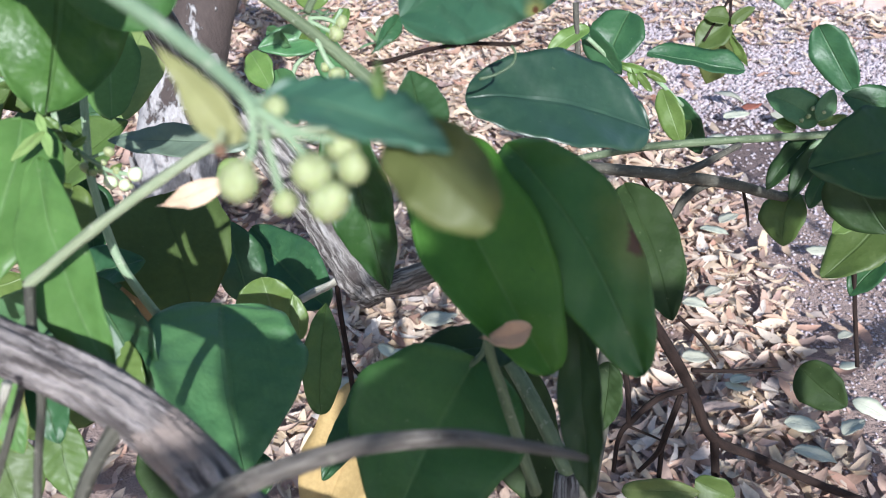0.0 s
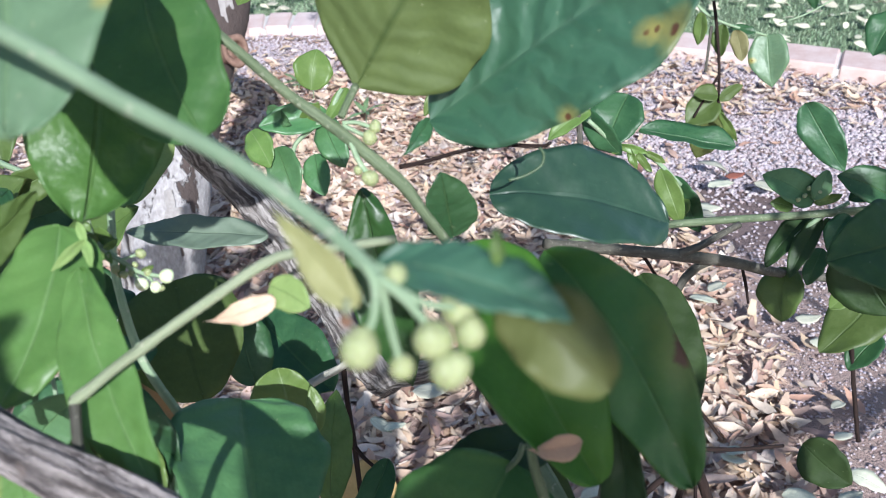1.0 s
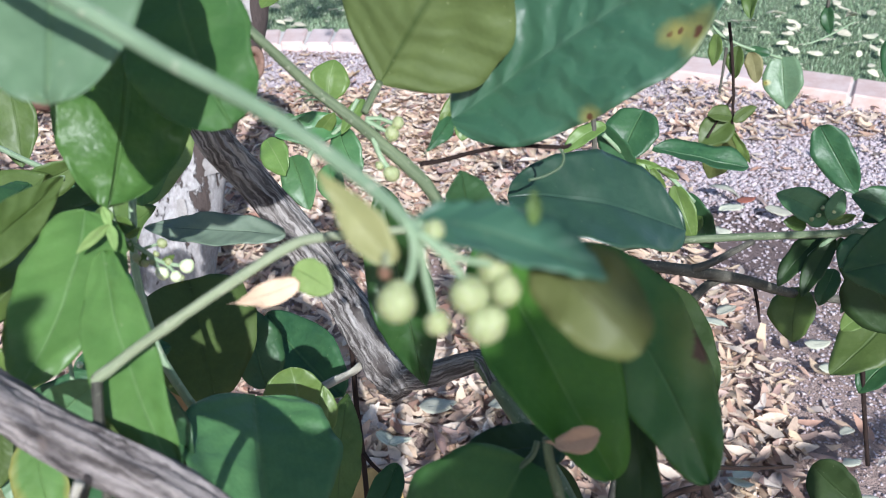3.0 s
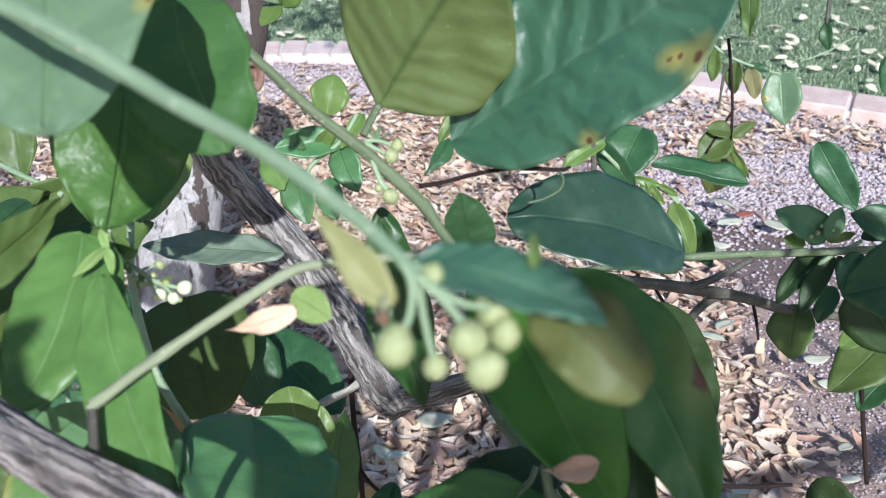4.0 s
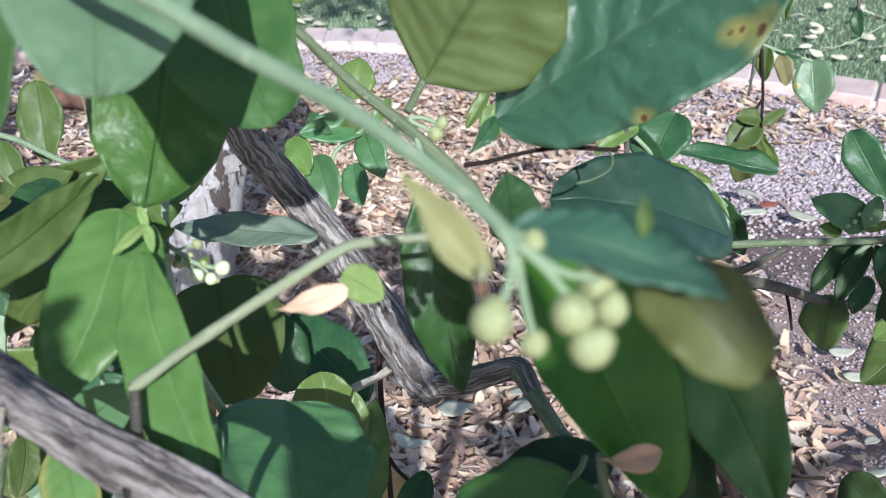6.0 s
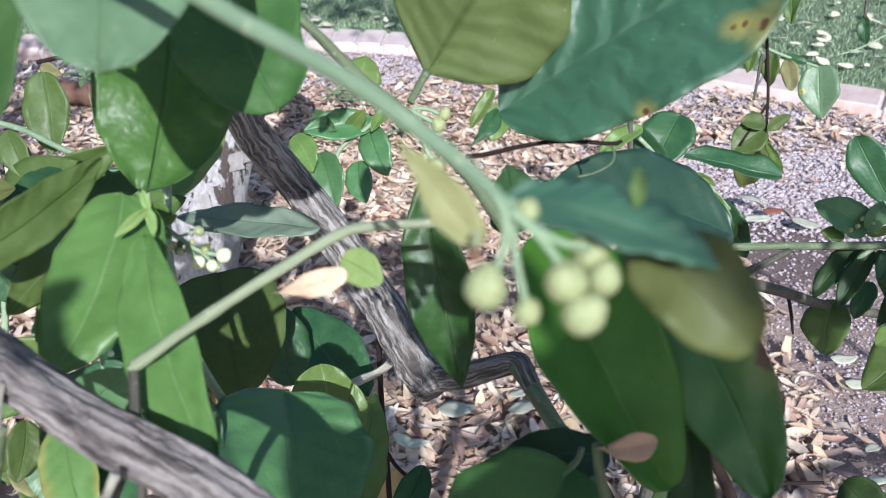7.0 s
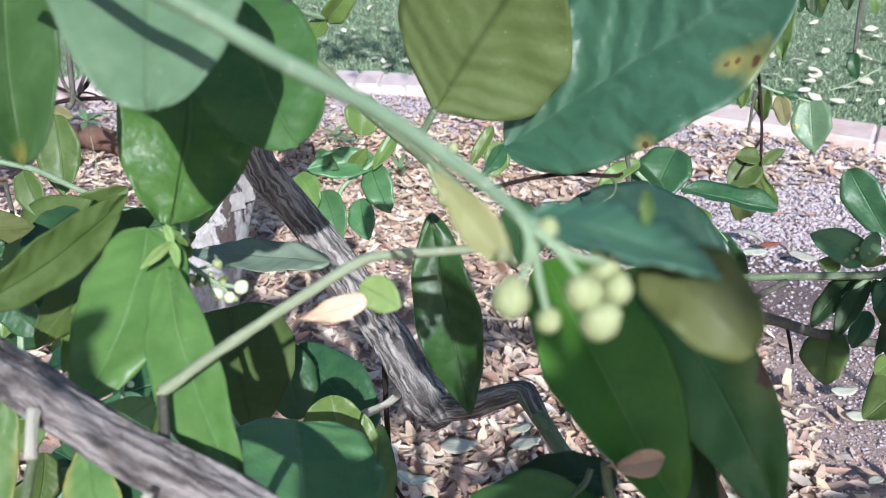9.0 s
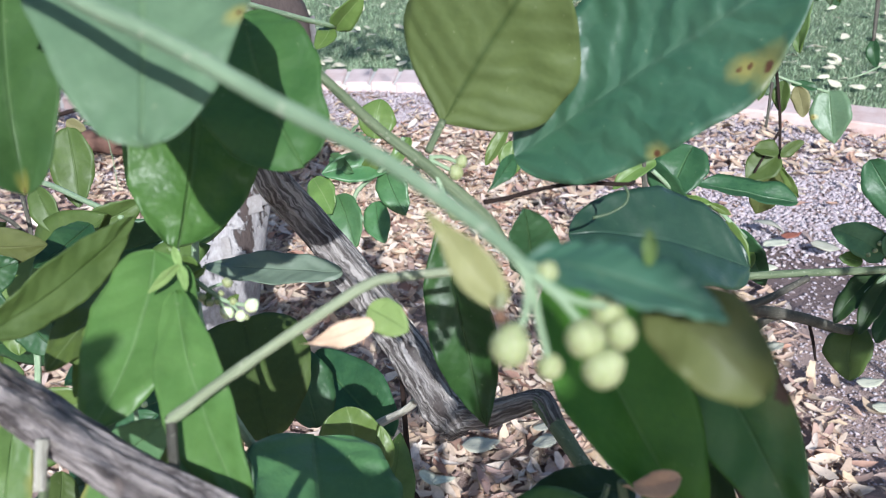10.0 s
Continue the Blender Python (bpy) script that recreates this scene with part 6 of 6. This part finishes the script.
# more bare twigs against the lawn
stem("twig", GREY_TWIG, [(-0.6978, 1.4789, 0.7726, 0.0038), (-0.6898, 1.4470, 0.7138, 0.0038), (-0.6715, 1.4203, 0.6632, 0.0029), (-0.6325, 1.4042, 0.6291, 0.0019)])
stem("twig", GREY_TWIG, [(-0.6406, 1.5047, 0.7086, 0.0030), (-0.6595, 1.4820, 0.6698, 0.0030), (-0.6774, 1.4594, 0.6310, 0.0030), (-0.7073, 1.4384, 0.5967, 0.0020)])
stem("twig", BROWN_TWIG, [(-0.7569, 1.5204, 0.6479, 0.0031), (-0.7156, 1.5116, 0.6268, 0.0031), (-0.6696, 1.5125, 0.6226, 0.0020), (-0.6417, 1.5053, 0.6062, 0.0020)])
stem("twig", GREY_TWIG, [(-0.4464, 0.7014, 0.7838, 0.0020), (-0.4155, 0.6959, 0.7700, 0.0020), (-0.3893, 0.6802, 0.7384, 0.0020), (-0.3784, 0.6636, 0.7069, 0.0015)])
stem("twig", BROWN_TWIG, [(-0.3336, 0.6184, 0.8268, 0.0013), (-0.3263, 0.6059, 0.8032, 0.0013), (-0.3324, 0.5904, 0.7759, 0.0013)])
stem("twig", GREY_TWIG, [(-0.4613, 0.7982, 0.7537, 0.0023), (-0.4519, 0.7793, 0.7183, 0.0023), (-0.4551, 0.7569, 0.6781, 0.0023)])


# ---- unseen foliage added overhead for shade ----
def unseen_crown():
    """Unseen foliage added above and behind: it shades the shoot and parts of the bed."""
    rng = np.random.default_rng(8)
    verts, faces = [], []
    for cx, cy, cz, rx, ry, rz, count, *small in SHADE_CLUMPS:
        for _ in range(count):
            d = rng.normal(size=3)
            p = Vector((cx, cy, cz)) + Vector((d / np.linalg.norm(d) * rng.uniform(0, 1) ** 0.4 * np.array((rx, ry, rz))).tolist())
            size = rng.uniform(0.06, 0.11) * (small[0] if small else 1)
            e = Euler((rng.normal(0, 0.7), rng.normal(0, 0.7), rng.uniform(0, 6.28))).to_matrix()
            k = len(verts)
            for u, h in ((0, 0.05), (0.25, 0.8), (0.5, 1.0), (0.8, 0.65), (1, 0.05)):
                for v in (-1, 0, 1):
                    verts.append(p + e @ Vector((u * size, v * h * size * 0.26, abs(v) * h * size * 0.06 - 0.1 * size * u * u)))
            faces.extend((k + i * 3 + j, k + i * 3 + j + 1, k + i * 3 + j + 4, k + i * 3 + j + 3) for i in range(4) for j in range(2))
    ob = under(new("unseen_crown", mesh_of("unseen_crown", verts, faces, [CROWN])), lemon_tree)
    return tagged(ob, "unseen green foliage added above and behind to cast shade", kind="stuff")


# most sit up-sun of the leaves and ground they darken; all are unseen
SHADE_CLUMPS = (
    (0.205, -0.51, 1.335, 0.035, 0.03, 0.012, 80),
    (0.158, -0.51, 1.40, 0.025, 0.03, 0.02, 24, 0.6),
    (0.04, -0.42, 1.19, 0.03, 0.03, 0.012, 10, 0.8),
    (0.125, -0.42, 1.245, 0.03, 0.03, 0.02, 30),
    (0.188, -0.51, 1.415, 0.012, 0.02, 0.01, 12, 0.5),
    (0.52, 0.01, 1.16, 0.14, 0.1, 0.1, 36),
    (0.8, -1.25, 1.45, 0.28, 0.2, 0.15, 46),
    (0.15, 0.3, 2.55, 0.5, 0.35, 0.22, 150),
    (0.393, -0.51, 1.464, 0.04, 0.03, 0.03, 26, 0.7),
    (-0.070, -0.219, 1.237, 0.006, 0.008, 0.006, 7, 0.26),
    (0.40, -0.75, 1.28, 0.11, 0.1, 0.06, 24),
    (-1.3, 0.3, 1.7, 0.4, 0.6, 0.3, 320),
    (-0.9, -0.9, 1.6, 0.4, 0.3, 0.4, 300),
    (2.1, -0.4, 1.4, 0.35, 0.4, 0.4, 260),
)
unseen_crown()


# ---- the trunk and limbs below and beside the view ----
def limbs():
    """The trunk stands under the shoot; limbs join it to the branches and, unseen, to the clumps added for shade."""
    trunk_line = [(0.045, 0.17, -0.08, 0.052), (0.05, 0.18, 0.02, 0.044), (0.055, 0.19, 0.3, 0.036), (0.05, 0.2, 0.52, 0.034), (0.04, 0.205, 0.66, 0.031), (0.03, 0.20, 0.72, 0.024)]
    trunk = under(new("trunk", tube("trunk", trunk_line, BARK, 40, 8, 0.1, 0.1, 31)), lemon_tree)
    tagged(trunk, "short grey-brown trunk of the lemon tree")
    ways = (
        (PALE_BARK, [(0.04, 0.2, 0.6, 0.02), (0.02, 0.17, 0.75, 0.016), (-0.012, 0.15, 0.86, 0.0132), (-0.026, 0.149, 0.9, 0.0125)]),
        (BARK, [(0.05, 0.2, 0.55, 0.018), (0.08, 0.25, 0.66, 0.011), (0.086, 0.29, 0.757, 0.006)]),
        (GREY_TWIG, [(0.05, 0.2, 0.5, 0.014), (0.1, 0.36, 0.52, 0.011), (0.16, 0.55, 0.6, 0.009), (0.171, 0.608, 0.64, 0.008)]),
        (GREY_TWIG, [(0.045, 0.2, 0.6, 0.02), (-0.3, 0.12, 0.85, 0.017), (-0.8, 0.2, 1.3, 0.013), (-1.3, 0.3, 1.7, 0.007)]),
        (GREY_TWIG, [(0.045, 0.18, 0.5, 0.022), (-0.3, -0.3, 0.8, 0.018), (-0.65, -0.65, 1.2, 0.013), (-0.9, -0.9, 1.6, 0.007)]),
        (GREY_TWIG, [(0.055, 0.18, 0.45, 0.022), (0.45, -0.1, 0.75, 0.018), (1.2, -0.3, 1.05, 0.013), (2.1, -0.4, 1.4, 0.007)]),
        (GREY_TWIG, [(0.45, -0.1, 0.75, 0.013), (0.5, -0.05, 0.98, 0.009), (0.52, 0.01, 1.16, 0.004)]),
        (GREY_TWIG, [(1.2, -0.3, 1.05, 0.009), (0.95, -0.3, 1.7, 0.007), (0.5, 0.05, 2.3, 0.005), (0.15, 0.3, 2.55, 0.003)]),
        (GREY_TWIG, [(1.2, -0.3, 1.05, 0.010), (0.98, -0.85, 1.28, 0.007), (0.8, -1.25, 1.45, 0.004)]),
        (GREY_TWIG, [(0.36, -0.4, 1.05, 0.006), (0.22, -0.43, 1.16, 0.004), (0.04, -0.42, 1.19, 0.002)]),
        (GREY_TWIG, [(0.04, -0.42, 1.19, 0.002), (-0.01, -0.33, 1.24, 0.0015), (-0.070, -0.219, 1.237, 0.001)]),
        (GREY_TWIG, [(0.40, -0.75, 1.28, 0.002), (0.40, -0.6, 1.38, 0.0016), (0.393, -0.51, 1.464, 0.001)]),
        (GREY_TWIG, [(0.36, -0.4, 1.05, 0.006), (0.40, -0.6, 1.18, 0.004), (0.40, -0.75, 1.28, 0.002)]),
        (GREY_TWIG, [(0.45, -0.1, 0.75, 0.014), (0.36, -0.4, 1.05, 0.010), (0.26, -0.5, 1.25, 0.006), (0.205, -0.51, 1.33, 0.003)]),
    )
    for i, (mat, line) in enumerate(ways):
        under(new("limb", tube("limb", line, mat, 20, 6, 0.06, 0.08, 40 + i)), lemon_tree)


limbs()


# ---- fallen leaves ----
def fallen(mats, x, y, size, seed, label, group, z=0.03, tip=0.2, turn=3.14):
    rng = random.Random(seed)
    me = blade(mats, size, size * rng.uniform(0.46, 0.62), rng.uniform(-0.08, 0.1), rng.uniform(-0.05, 0.3), (0.85, 0.7, 0.9), 0.02, seed, 8, 2)
    ob = tagged(new("fallen_leaf", me), label, "leaf", group)
    ob.matrix_world = Matrix.Translation((x, y, z)) @ Euler((rng.uniform(-tip, tip), rng.uniform(-tip, tip) * 0.75, rng.uniform(-turn, turn))).to_matrix().to_4x4() @ Matrix.Translation((-size / 2, 0, 0))
    return ob


for x, y, size in (
    (0.779, 2.184, 0.096),
    (0.775, 2.090, 0.075),
    (0.895, 2.075, 0.072),
    (0.627, 1.605, 0.057),
    (0.584, 1.555, 0.063),
    (0.781, 1.486, 0.054),
    (0.734, 1.213, 0.041),
    (-0.002, 1.290, 0.074),
    (-0.092, 1.193, 0.050),
    (-0.067, 1.189, 0.044),
    (0.507, 1.091, 0.045),
    (0.453, 1.164, 0.050),
    (0.516, 1.105, 0.045),
    (0.586, 0.999, 0.057),
    (0.708, 1.028, 0.065),
    (0.584, 0.934, 0.066),
    (0.666, 0.991, 0.055),
    (0.262, 1.020, 0.056),
    (0.711, 1.135, 0.039),
    (0.702, 1.962, 0.072),
    (0.781, 1.406, 0.054),
    (0.691, 1.925, 0.059),
    (0.122, 1.300, 0.063),
    (0.531, 1.347, 0.054),
    (0.117, 1.344, 0.044),
    (0.485, 1.312, 0.050),
    (-0.155, 1.109, 0.059),
    (0.637, 1.965, 0.060),
):
    fallen(PALE_FALLEN, x, y, size, int(x * 1000) + 77, "pale grey-green leaf fallen on the bed", "pale fallen leaves", turn=0.7)
fallen(RED_FALLEN, 0.829, 2.146, 0.055, 9, "curled red-brown leaf fallen on the gravel", "")
lawn_rng = random.Random(21)
for i in range(296):
    x = lawn_rng.uniform(-1.5, 2.2) if i % 5 else lawn_rng.uniform(1.2, 2.3)
    y = edge_y(x) + 0.24 + 1.9 * lawn_rng.random() ** 1.2
    fallen(LAWN_DRY, x, y, lawn_rng.uniform(0.04, 0.08), i, "dry straw-coloured leaf lying on the lawn", "leaves on the lawn", 0.04, 0.5)
